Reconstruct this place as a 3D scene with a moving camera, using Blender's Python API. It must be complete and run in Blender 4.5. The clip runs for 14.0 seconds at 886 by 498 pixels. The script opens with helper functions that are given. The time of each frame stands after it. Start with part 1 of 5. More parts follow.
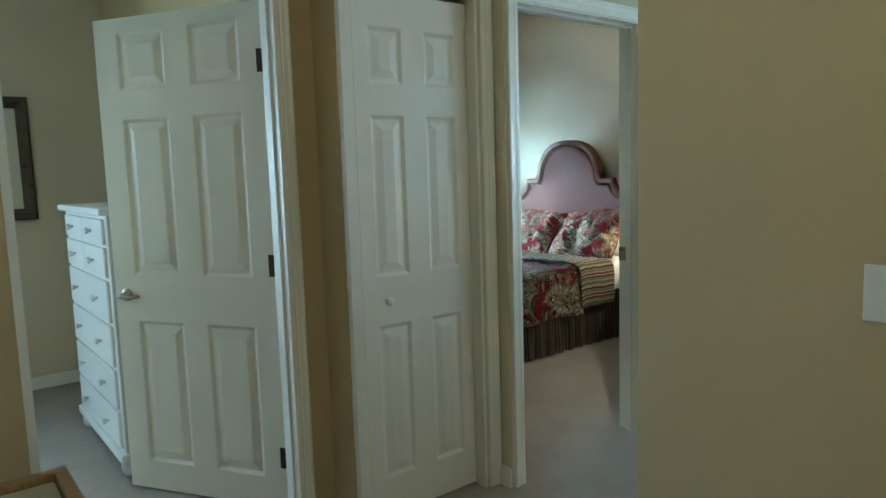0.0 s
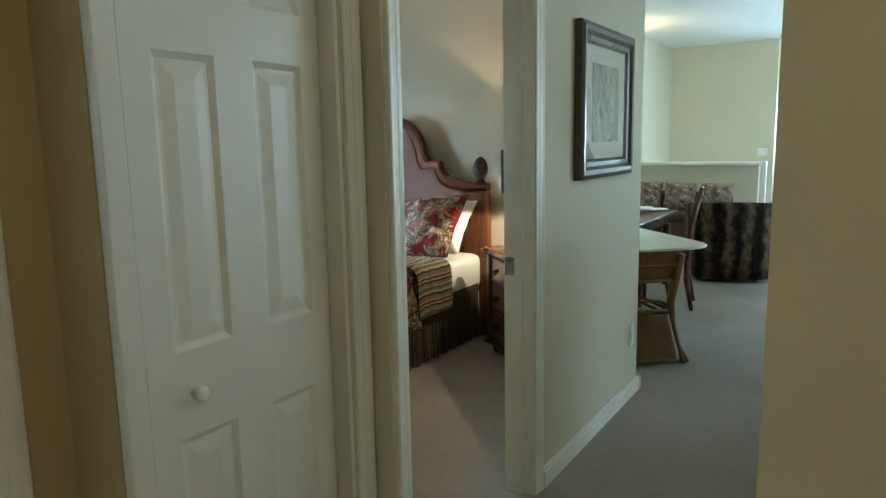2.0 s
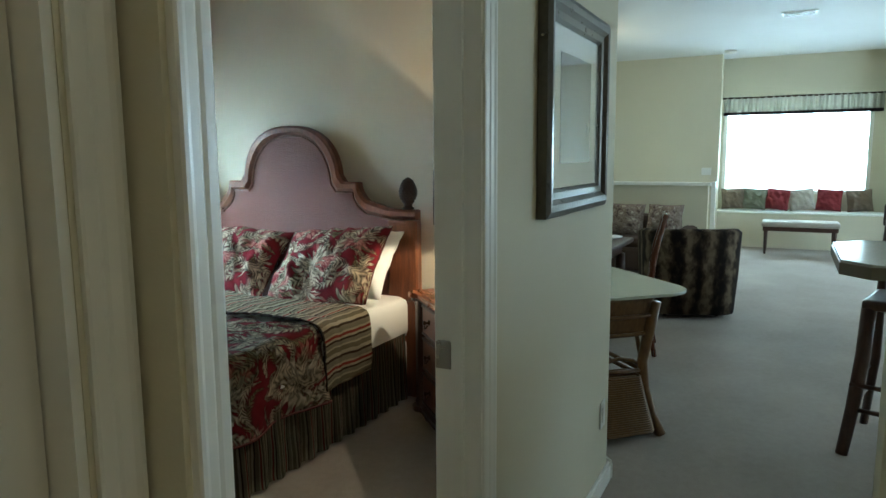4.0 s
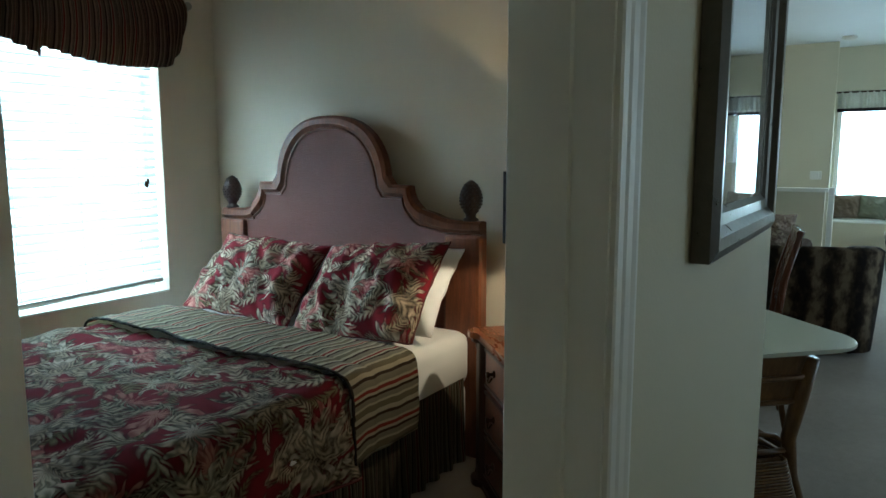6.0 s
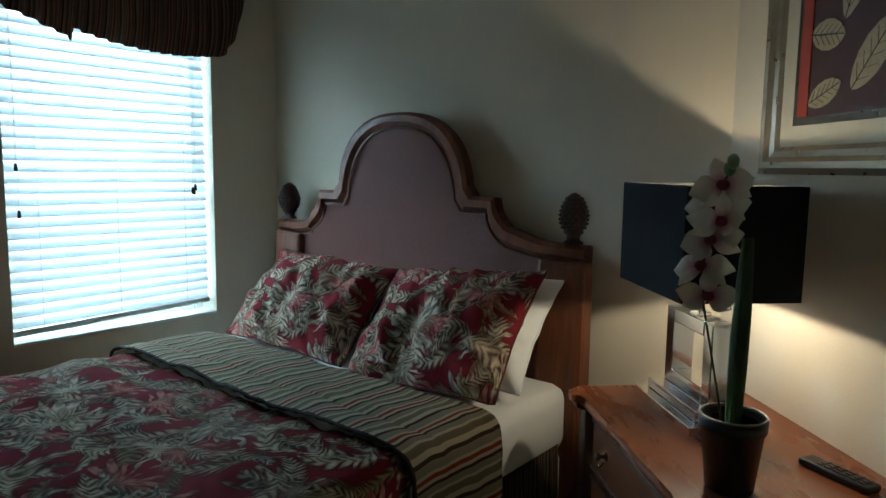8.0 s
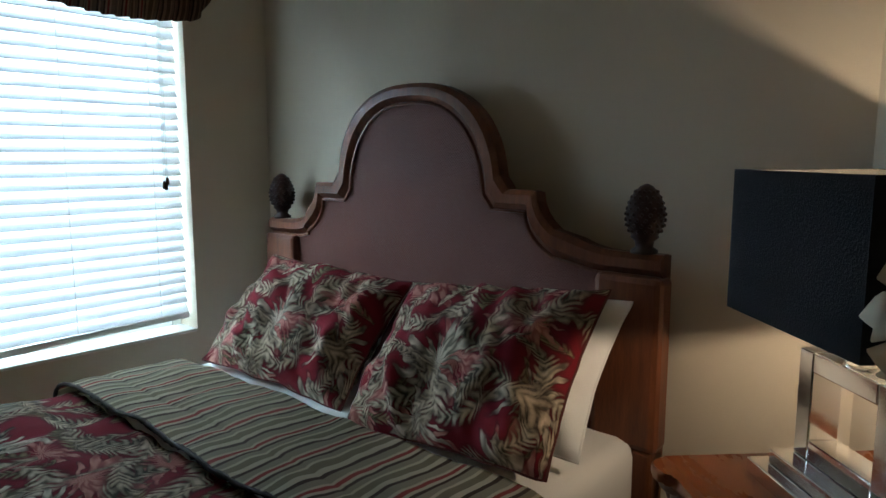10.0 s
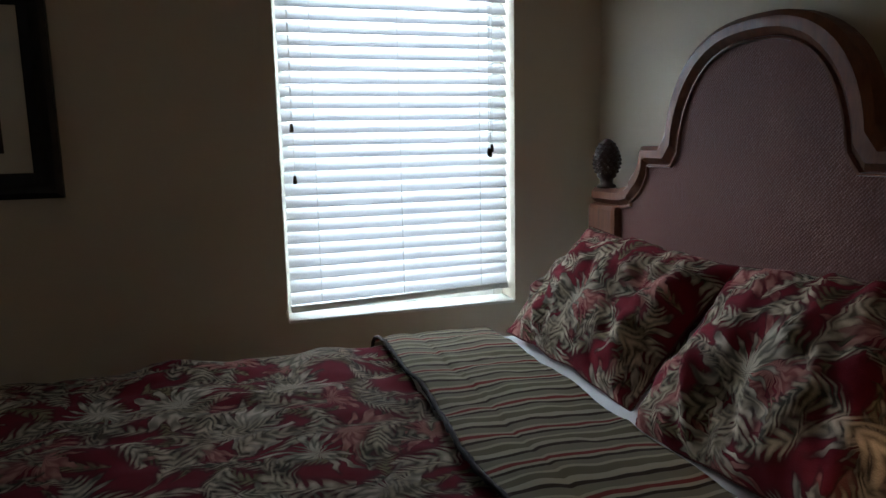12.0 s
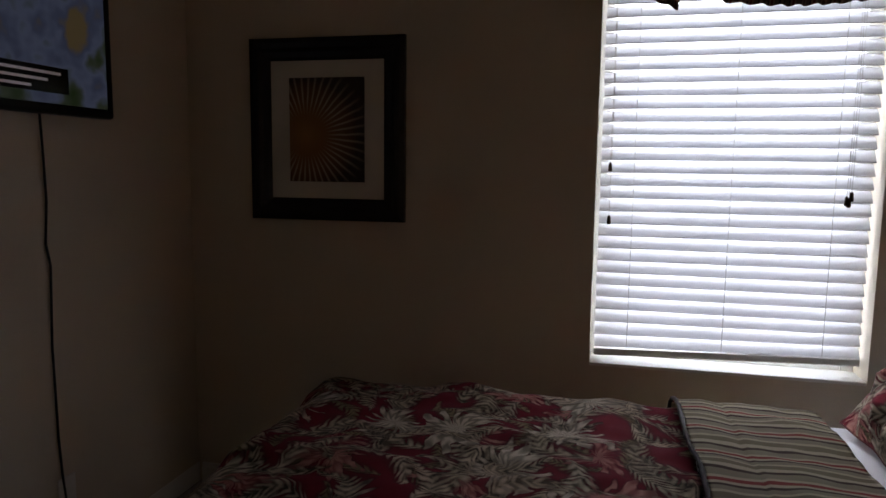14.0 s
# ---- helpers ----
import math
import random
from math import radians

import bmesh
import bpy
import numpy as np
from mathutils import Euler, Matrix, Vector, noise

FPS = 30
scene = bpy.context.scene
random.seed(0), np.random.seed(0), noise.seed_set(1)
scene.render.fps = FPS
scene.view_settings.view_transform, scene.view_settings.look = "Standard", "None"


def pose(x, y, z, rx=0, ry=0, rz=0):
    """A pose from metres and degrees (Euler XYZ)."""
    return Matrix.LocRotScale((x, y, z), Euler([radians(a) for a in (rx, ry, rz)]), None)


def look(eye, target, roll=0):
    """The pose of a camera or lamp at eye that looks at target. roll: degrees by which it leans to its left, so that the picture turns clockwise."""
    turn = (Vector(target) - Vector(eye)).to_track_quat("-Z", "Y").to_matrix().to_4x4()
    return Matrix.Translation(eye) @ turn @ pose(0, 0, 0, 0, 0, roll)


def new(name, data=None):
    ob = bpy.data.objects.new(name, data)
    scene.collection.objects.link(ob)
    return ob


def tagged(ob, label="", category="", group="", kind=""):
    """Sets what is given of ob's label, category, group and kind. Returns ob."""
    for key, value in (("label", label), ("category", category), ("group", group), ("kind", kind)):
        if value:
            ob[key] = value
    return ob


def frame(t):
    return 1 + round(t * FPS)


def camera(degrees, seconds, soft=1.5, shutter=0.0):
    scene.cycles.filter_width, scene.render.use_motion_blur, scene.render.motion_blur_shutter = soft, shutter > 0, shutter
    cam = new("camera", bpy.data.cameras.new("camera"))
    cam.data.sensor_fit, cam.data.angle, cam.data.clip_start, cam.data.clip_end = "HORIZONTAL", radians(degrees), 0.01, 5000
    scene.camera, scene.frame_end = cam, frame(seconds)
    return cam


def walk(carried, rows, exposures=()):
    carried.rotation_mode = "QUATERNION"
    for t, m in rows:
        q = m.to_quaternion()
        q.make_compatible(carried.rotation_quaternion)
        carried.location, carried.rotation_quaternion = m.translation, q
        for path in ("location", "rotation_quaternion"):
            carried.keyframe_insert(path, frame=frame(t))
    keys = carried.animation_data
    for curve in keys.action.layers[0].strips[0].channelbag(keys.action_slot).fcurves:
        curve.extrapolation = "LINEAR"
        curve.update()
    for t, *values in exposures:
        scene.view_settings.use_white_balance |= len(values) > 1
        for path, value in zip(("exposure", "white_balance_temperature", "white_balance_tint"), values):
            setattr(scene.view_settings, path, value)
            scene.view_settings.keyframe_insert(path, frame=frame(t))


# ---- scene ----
cam = camera(66.2, 14.0)
METRES, EYE, TILT, LEAN, TURN = 4.5, 1.42, 0.0, 0.0, -36.9
PATH = [
    (0, (0.503, 2.224, 1.386), (1.735, 3.783, 1.158), -1.8),
    (0.5, (0.642, 2.517, 1.401), (1.986, 3.976, 1.145), -1.4),
    (1, (0.744, 2.788, 1.392), (2.193, 4.144, 1.139), -0.8),
    (1.5, (0.859, 3.031, 1.417), (2.437, 4.231, 1.151), -0.8),
    (2, (1.052, 3.2, 1.408), (2.72, 4.261, 1.103), -1.1),
    (2.5, (1.263, 3.32, 1.413), (2.97, 4.312, 1.096), -1.7),
    (3, (1.479, 3.445, 1.418), (3.236, 4.348, 1.107), -1.1),
    (3.2, (1.553, 3.482, 1.424), (3.331, 4.351, 1.136), -0.7),
    (5.3, (2.433, 3.874, 1.426), (4.142, 4.885, 1.186), 0.0),
    (5.5, (2.484, 3.913, 1.42), (4.179, 4.945, 1.17), -0.2),
    (6, (2.663, 4.028, 1.412), (4.331, 5.099, 1.148), 0.0),
    (6.5, (2.83, 4.14, 1.402), (4.432, 5.314, 1.162), 0.3),
    (7, (2.978, 4.251, 1.403), (4.512, 5.51, 1.156), 0.3),
    (7.5, (3.082, 4.351, 1.395), (4.579, 5.656, 1.157), 0.6),
    (8, (3.166, 4.425, 1.392), (4.705, 5.68, 1.158), 0.8),
    (8.2, (3.208, 4.467, 1.395), (4.762, 5.703, 1.158), 0.6),
    (10.3, (3.67, 4.842, 1.385), (5.133, 6.173, 1.092), -0.4),
    (10.5, (3.705, 4.843, 1.375), (5.1, 6.248, 1.087), -0.1),
    (10.8, (3.798, 4.848, 1.379), (5.028, 6.394, 1.066), -0.7),
    (11, (3.797, 4.847, 1.324), (4.93, 6.471, 1.045), -0.3),
    (11.5, (3.867, 4.857, 1.302), (4.751, 6.628, 1.017), -0.6),
    (12, (3.976, 4.913, 1.307), (4.562, 6.8, 1.001), -1.2),
    (12.5, (4.033, 4.965, 1.333), (4.392, 6.904, 0.997), -1.0),
    (13, (4.108, 4.976, 1.343), (4.217, 6.945, 1.009), -0.7),
    (13.5, (4.161, 4.969, 1.352), (3.99, 6.94, 1.056), 0.0),
    (14, (4.185, 4.963, 1.37), (3.732, 6.896, 1.129), 0.7),
]
EXPOSURES = [(0.0, 1.12, 5200, -5.0), (1.5, 1.05, 5650, -2.0), (2.5, 0.98, 5650, -2.0), (3.0, 0.92, 5650, -2.0), (5.5, 0.0, 5600, 0.0), (6.5, -0.3, 5450, -2.0), (7.5, -0.8, 5350, -2.0), (8.2, -0.95, 5450, 1.0), (10.5, -1.1, 6100, 14.0), (11.0, -1.32, 6200, 17.0), (12.5, -1.55, 6700, 26.0), (14.0, -1.9, 7100, 38.0)]
walk(cam, [(t, look(eye, target, roll)) for t, eye, target, roll in PATH], EXPOSURES)

# ---- world, sun and large lights ----
world = bpy.data.worlds.new("world")
scene.world = world
world.use_nodes = True
wn = world.node_tree
sky = wn.nodes.new("ShaderNodeTexSky")
sky.sky_type, sky.sun_disc = "NISHITA", False
sky.sun_elevation, sky.sun_rotation = radians(52), radians(200)
wn.links.new(sky.outputs[0], wn.nodes["Background"].inputs[0])
wn.nodes["Background"].inputs[1].default_value = 0.08


def lamp(name, kind, place, power, colour, size=0.1, size_y=None, target=None):
    data = bpy.data.lights.new(name, kind)
    data.energy, data.color = power, colour
    if kind == "AREA":
        data.shape, data.size, data.size_y = "RECTANGLE", size, size_y or size
    elif kind == "SUN":
        data.angle = radians(0.5)
    else:
        data.shadow_soft_size = size
    ob = new(name, data)
    ob.matrix_world = look(place, target) if target else Matrix.Translation(place)
    return ob


DAY = (0.64, 0.85, 1.0)
WARM = (1.0, 0.78, 0.52)
lamp("sun_light", "SUN", (2, -6, 10), 3.0, (1.0, 0.95, 0.88), target=(3.0, -3.0, 0))
lamp("bedroom_window_light", "AREA", (4.62, 8.40, 1.50), 880, DAY, 2.2, 2.4, (4.62, 6.0, 1.30))
lamp("second_bedroom_window_light", "AREA", (-0.65, 7.60, 1.40), 5.8, (0.56, 0.79, 1.0), 1.2, 1.4, (-0.3, 6.0, 1.0))
lamp("living_window_light", "AREA", (14.45, 3.58, 1.80), 72, DAY, 2.1, 1.5, (10.0, 3.6, 0.6))
# fill light at an unseen opening, added to brighten the living room
lamp("living_side_fill_light", "AREA", (9.8, -1.15, 1.6), 21, DAY, 3.4, 1.9, (9.0, 3.0, 0.8))
lamp("hall_ceiling_light_bulb", "POINT", (0.62, 2.15, 2.72), 9.4, (1.0, 0.87, 0.63), 0.12)
# unseen bulb added to brighten the hall carpet and picture wall
lamp("kitchen_side_fill_bulb", "POINT", (3.4, 1.6, 2.70), 6.5, (1.0, 0.86, 0.66), 0.12)
# source of the wall glow, out of view; its kind is assumed
lamp("dining_unseen_bulb", "POINT", (10.58, 6.19, 2.62), 8, (1.0, 0.72, 0.36), 0.05)
lamp("table_lamp_bulb", "POINT", (5.04, 5.03, 1.17), 19.5, WARM, 0.016)


# ---- materials ----
class Tree:
    """Small helper for node materials."""

    def __init__(self, name, rough=0.6, metal=0.0, spec=0.4):
        self.mat = bpy.data.materials.new(name)
        self.mat.use_nodes = True
        self.nt = self.mat.node_tree
        self.bsdf = self.nt.nodes["Principled BSDF"]
        self.set("Roughness", rough), self.set("Metallic", metal), self.set("Specular IOR Level", spec)

    def set(self, key, value):
        s = self.bsdf.inputs[key]
        if hasattr(value, "is_linked"):
            self.nt.links.new(value, s)
        elif isinstance(value, tuple):
            s.default_value = (*value, 1.0)
        else:
            s.default_value = value

    def node(self, kind, operation=None):
        n = self.nt.nodes.new(kind)
        if operation:
            n.operation = operation
        return n

    def link(self, a, socket):
        if hasattr(a, "is_linked"):
            self.nt.links.new(a, socket)
        else:
            socket.default_value = a

    def m(self, op, a, b=0.0, c=0.0):
        n = self.node("ShaderNodeMath", operation=op)
        for s, v in zip(n.inputs, (a, b, c)):
            self.link(v, s)
        return n.outputs[0]

    def coords(self, kind="Object"):
        return self.node("ShaderNodeTexCoord").outputs[kind]

    def scaled(self, vec, scale=(1, 1, 1), rot=(0, 0, 0)):
        n = self.node("ShaderNodeMapping")
        self.nt.links.new(vec, n.inputs[0])
        n.inputs["Scale"].default_value, n.inputs["Rotation"].default_value = scale, rot
        return n.outputs[0]

    def noise(self, vec, scale, detail=3.0, rough=0.55):
        n = self.node("ShaderNodeTexNoise")
        self.nt.links.new(vec, n.inputs["Vector"])
        n.inputs["Scale"].default_value, n.inputs["Detail"].default_value, n.inputs["Roughness"].default_value = scale, detail, rough
        return n.outputs[0]

    def ramp(self, fac, stops):
        n = self.node("ShaderNodeValToRGB")
        self.link(fac, n.inputs[0])
        while len(n.color_ramp.elements) < len(stops):
            n.color_ramp.elements.new(0.5)
        for e, (p, c) in zip(n.color_ramp.elements, stops):
            e.position, e.color = p, (*c, 1.0) if isinstance(c, tuple) else (c, c, c, 1.0)
        return n.outputs[0]

    def mix(self, fac, a, b):
        n = self.node("ShaderNodeMix")
        n.data_type = "RGBA"
        self.link(fac, n.inputs[0])
        for s, v in ((n.inputs[6], a), (n.inputs[7], b)):
            self.link((*v, 1.0) if isinstance(v, tuple) else v, s)
        return n.outputs[2]

    def bump(self, height, strength, distance=0.01):
        n = self.node("ShaderNodeBump")
        self.link(height, n.inputs["Height"])
        n.inputs["Strength"].default_value, n.inputs["Distance"].default_value = strength, distance
        self.nt.links.new(n.outputs[0], self.bsdf.inputs["Normal"])


def plain(name, colour, rough=0.5, metal=0.0, vary=0.12, scale=9.0, bump=0.05, fine=60.0, spec=0.4):
    """Painted or cast surface: two scales of tone and a fine relief."""
    t = Tree(name, rough, metal, spec)
    co = t.coords()
    a, b = t.noise(co, scale, 4), t.noise(co, fine, 3)
    dark = tuple(c * (1 - vary) for c in colour)
    light = tuple(min(1, c * (1 + vary * 0.6)) for c in colour)
    t.set("Base Color", t.mix(t.m("MULTIPLY_ADD", b, 0.35, t.m("MULTIPLY", a, 0.65)), dark, light))
    t.set("Roughness", t.m("MULTIPLY_ADD", a, 0.16, rough - 0.08))
    t.bump(b, bump, 0.004)
    return t.mat


def wood(name, dark, light, rough=0.35, axis=(1, 1, 9), scale=5.0):
    t = Tree(name, rough, 0.0, 0.5)
    co = t.scaled(t.coords(), tuple(9.0 / a for a in axis))
    warp = t.noise(co, scale, 5, 0.6)
    fine = t.noise(co, scale * 9, 3)
    t.set("Base Color", t.ramp(t.m("MULTIPLY_ADD", fine, 0.3, t.m("MULTIPLY", warp, 0.75)), [(0.28, dark), (0.55, tuple((a + b) / 2 for a, b in zip(dark, light))), (0.78, light)]))
    t.set("Roughness", t.m("MULTIPLY_ADD", warp, 0.2, rough - 0.06))
    t.set("Specular IOR Level", 0.35)
    t.bump(fine, 0.06, 0.003)
    return t.mat


def wall_paint(name, colour):
    t = Tree(name, 0.75, 0.0, 0.25)
    co = t.coords()
    big, orange = t.noise(co, 1.3, 4), t.noise(co, 140, 2)
    t.set("Base Color", t.mix(big, tuple(c * 0.94 for c in colour), tuple(min(1, c * 1.04) for c in colour)))
    t.bump(orange, 0.16, 0.003)
    return t.mat


def carpet(name, colour):
    t = Tree(name, 0.95, 0.0, 0.1)
    co = t.coords()
    big, pile, tuft = t.noise(co, 1.6, 4), t.noise(co, 130, 3, 0.7), t.noise(co, 24, 4)
    f = t.m("MULTIPLY_ADD", pile, 0.45, t.m("MULTIPLY_ADD", tuft, 0.35, t.m("MULTIPLY_ADD", big, 0.75, -0.25)))
    t.set("Base Color", t.mix(f, tuple(c * 0.62 for c in colour), tuple(c * 1.3 for c in colour)))
    t.bump(t.m("MULTIPLY_ADD", tuft, 0.5, pile), 0.7, 0.006)
    return t.mat


def leafy(t, uv, scale, spin, half, length, ribs, seed, drift=0.35):
    """One frond per cell: a leaf outline, cut into blades, with a random turn. Returns mask and shade."""
    warp = t.node("ShaderNodeVectorMath", operation="MULTIPLY_ADD")
    t.nt.links.new(t.node("ShaderNodeTexNoise").outputs["Color"], warp.inputs[0])
    noise_node = warp.inputs[0].links[0].from_node
    t.nt.links.new(uv, noise_node.inputs["Vector"])
    noise_node.inputs["Scale"].default_value = 7.0
    warp.inputs[1].default_value = (0.11, 0.11, 0.0)
    t.nt.links.new(uv, warp.inputs[2])
    shift = t.node("ShaderNodeVectorMath", operation="MULTIPLY_ADD")
    t.nt.links.new(warp.outputs[0], shift.inputs[0])
    shift.inputs[1].default_value, shift.inputs[2].default_value = (scale, scale, 0), (seed * 3.7, seed * 5.1, 0)
    vor = t.node("ShaderNodeTexVoronoi")
    vor.voronoi_dimensions = "2D"
    t.nt.links.new(shift.outputs[0], vor.inputs["Vector"])
    vor.inputs["Scale"].default_value, vor.inputs["Randomness"].default_value = 1.0, 0.75
    loc = t.node("ShaderNodeVectorMath", operation="SUBTRACT")
    t.nt.links.new(shift.outputs[0], loc.inputs[0]), t.nt.links.new(vor.outputs["Position"], loc.inputs[1])
    col = t.node("ShaderNodeSeparateColor")
    t.nt.links.new(vor.outputs["Color"], col.inputs[0])
    ang = t.m("MULTIPLY", col.outputs[0], spin)
    xy = t.node("ShaderNodeSeparateXYZ")
    t.nt.links.new(loc.outputs[0], xy.inputs[0])
    ca, sa = t.m("COSINE", ang), t.m("SINE", ang)
    x = t.m("ADD", t.m("MULTIPLY", xy.outputs[0], ca), t.m("MULTIPLY", xy.outputs[1], sa))
    y = t.m("SUBTRACT", t.m("MULTIPLY", xy.outputs[1], ca), t.m("MULTIPLY", xy.outputs[0], sa))
    y = t.m("ADD", y, t.m("MULTIPLY", t.m("MULTIPLY", x, x), drift))
    ay = t.m("ABSOLUTE", y)
    q = t.m("DIVIDE", x, length)
    edge = t.m("MULTIPLY", t.m("SUBTRACT", 1.0, t.m("MULTIPLY", q, q)), half)
    inside = t.m("MULTIPLY", t.m("SUBTRACT", edge, ay), 14.0)
    blades = t.m("SINE", t.m("MULTIPLY", t.m("SUBTRACT", x, t.m("MULTIPLY", ay, 0.9)), ribs))
    cut = t.m("MULTIPLY_ADD", blades, 1.7, t.m("MULTIPLY_ADD", t.m("SUBTRACT", half, ay), 6.0 / half * 0.5, -0.25))
    mask = t.m("MULTIPLY", t.m("MAXIMUM", t.m("MINIMUM", inside, 1.0), 0.0), t.m("MAXIMUM", t.m("MINIMUM", cut, 1.0), 0.0))
    halo = t.m("MAXIMUM", t.m("MINIMUM", t.m("MULTIPLY", t.m("SUBTRACT", t.m("ADD", edge, 0.055), ay), 14.0), 1.0), 0.0)
    grain = t.m("MULTIPLY_ADD", t.noise(uv, 26, 4), 2.0, -0.85)
    return mask, t.m("MULTIPLY_ADD", blades, 0.26, t.m("MULTIPLY_ADD", col.outputs[1], 0.35, grain)), halo


def bloom(t, uv, scale, reach, seed):
    """One shaggy flower head or leaf tuft per cell, cut into ragged blades that fan out from its heart."""
    nz = t.node("ShaderNodeTexNoise")
    t.nt.links.new(uv, nz.inputs["Vector"])
    nz.inputs["Scale"].default_value, nz.inputs["Detail"].default_value = 9.0, 3.0
    sub = t.node("ShaderNodeVectorMath", operation="MULTIPLY_ADD")
    t.nt.links.new(nz.outputs["Color"], sub.inputs[0])
    sub.inputs[1].default_value = (0.09, 0.09, 0)
    t.nt.links.new(uv, sub.inputs[2])
    vec = t.node("ShaderNodeVectorMath", operation="MULTIPLY_ADD")
    t.nt.links.new(sub.outputs[0], vec.inputs[0])
    vec.inputs[1].default_value, vec.inputs[2].default_value = (scale, scale, 0), (seed * 2.3, seed * 4.9, 0)
    vor = t.node("ShaderNodeTexVoronoi")
    vor.voronoi_dimensions = "2D"
    t.nt.links.new(vec.outputs[0], vor.inputs["Vector"])
    vor.inputs["Scale"].default_value, vor.inputs["Randomness"].default_value = 1.0, 0.85
    loc = t.node("ShaderNodeVectorMath", operation="SUBTRACT")
    t.nt.links.new(vec.outputs[0], loc.inputs[0]), t.nt.links.new(vor.outputs["Position"], loc.inputs[1])
    xy, col = t.node("ShaderNodeSeparateXYZ"), t.node("ShaderNodeSeparateColor")
    t.nt.links.new(loc.outputs[0], xy.inputs[0]), t.nt.links.new(vor.outputs["Color"], col.inputs[0])
    turn = t.m("MULTIPLY", col.outputs[0], 6.28)
    a = t.m("ADD", t.m("ARCTAN2", xy.outputs[1], xy.outputs[0]), turn)
    r = vor.outputs["Distance"]
    twist = t.m("MULTIPLY", r, 5.0)
    blades = t.m("SINE", t.m("MULTIPLY_ADD", a, 15.0, t.m("MULTIPLY_ADD", nz.outputs[0], 5.0, twist)))
    lobes = t.m("SINE", t.m("MULTIPLY_ADD", a, 3.0, t.m("MULTIPLY", nz.outputs[0], 4.0)))
    edge = t.m("MULTIPLY_ADD", blades, 0.10, t.m("MULTIPLY_ADD", lobes, 0.12, t.m("MULTIPLY_ADD", col.outputs[2], 0.16, reach)))
    mask = t.m("MAXIMUM", t.m("MINIMUM", t.m("MULTIPLY", t.m("SUBTRACT", edge, r), 22.0), 1.0), 0.0)
    shade = t.m("MULTIPLY_ADD", t.m("SINE", t.m("MULTIPLY_ADD", blades, 1.6, t.m("MULTIPLY", r, 26.0))), 0.42, 0.5)
    halo = t.m("MAXIMUM", t.m("MINIMUM", t.m("MULTIPLY", t.m("SUBTRACT", t.m("ADD", edge, 0.05), r), 22.0), 1.0), 0.0)
    return mask, t.m("MULTIPLY_ADD", col.outputs[1], 0.35, t.m("MULTIPLY", shade, 0.75)), halo


def floral(name):
    """Burgundy cotton printed with curling sage fronds, olive ferns and small coral blooms."""
    t = Tree(name, 0.9, 0.0, 0.06)
    uv = t.coords("UV")
    c = t.mix(t.noise(uv, 6, 3), (0.135, 0.009, 0.015), (0.265, 0.021, 0.032))
    ink = (0.030, 0.016, 0.014)
    layers = (
        (leafy(t, uv, 5.6, 6.28, 0.16, 0.80, 62.0, 9, 0.9), (0.075, 0.058, 0.030), (0.36, 0.28, 0.15)),
        (bloom(t, uv, 3.1, 0.15, 11), (0.20, 0.030, 0.030), (0.58, 0.27, 0.21)),
        (leafy(t, uv, 4.2, 6.28, 0.17, 0.66, 60.0, 3, 1.3), (0.048, 0.045, 0.028), (0.70, 0.57, 0.40)),
        (bloom(t, uv, 2.9, 0.17, 5), (0.065, 0.062, 0.044), (0.74, 0.61, 0.45)),
        (leafy(t, uv, 5.0, 6.28, 0.165, 0.70, 66.0, 2, -1.4), (0.050, 0.046, 0.030), (0.74, 0.58, 0.40)),
        (leafy(t, uv, 3.7, 6.28, 0.16, 0.60, 62.0, 17, 1.8), (0.10, 0.080, 0.050), (0.72, 0.56, 0.39)),
    )
    for (mask, shade, halo), dark, light in layers:
        c = t.mix(t.m("MULTIPLY", halo, 0.42), c, ink)
        c = t.mix(mask, c, t.mix(shade, dark, light))
    weave = t.noise(uv, 420, 2)
    t.set("Base Color", t.mix(t.m("MULTIPLY", weave, 0.25), c, (0.05, 0.03, 0.03)))
    t.bump(t.m("MULTIPLY_ADD", t.noise(uv, 13, 3), 2.5, weave), 0.45, 0.008)
    return t.mat


def striped(name, across=0, per_metre=9.0, dark=1.0, tint=(1.0, 1.0, 1.0)):
    """Ticking in sage, cream, olive and brick red."""
    t = Tree(name, 0.9, 0.0, 0.08)
    uv = t.coords("UV")
    xy = t.node("ShaderNodeSeparateXYZ")
    t.nt.links.new(uv, xy.inputs[0])
    wob = t.m("MULTIPLY_ADD", t.noise(uv, 5, 2), 0.02, xy.outputs[across])
    f = t.m("FRACT", t.m("MULTIPLY", wob, per_metre))
    sage, cream, olive, red, brown = (0.275, 0.235, 0.16), (0.52, 0.44, 0.30), (0.205, 0.165, 0.10), (0.28, 0.045, 0.034), (0.060, 0.036, 0.024)
    k = lambda c: tuple(v * dark * w for v, w in zip(c, tint))
    r = t.node("ShaderNodeValToRGB")
    r.color_ramp.interpolation = "CONSTANT"
    t.nt.links.new(f, r.inputs[0])
    cols = [(0.0, olive), (0.16, cream), (0.22, sage), (0.34, brown), (0.41, cream), (0.48, red), (0.57, cream), (0.63, sage), (0.80, brown), (0.88, cream)]
    while len(r.color_ramp.elements) < len(cols):
        r.color_ramp.elements.new(0.5)
    for e, (p, c) in zip(r.color_ramp.elements, cols):
        e.position, e.color = p, (*k(c), 1)
    weave = t.noise(uv, 420, 2)
    t.set("Base Color", t.mix(t.m("MULTIPLY", weave, 0.3), r.outputs[0], (0.05, 0.04, 0.03)))
    t.bump(t.m("MULTIPLY_ADD", t.noise(uv, 16, 3), 2.5, weave), 0.35, 0.006)
    return t.mat


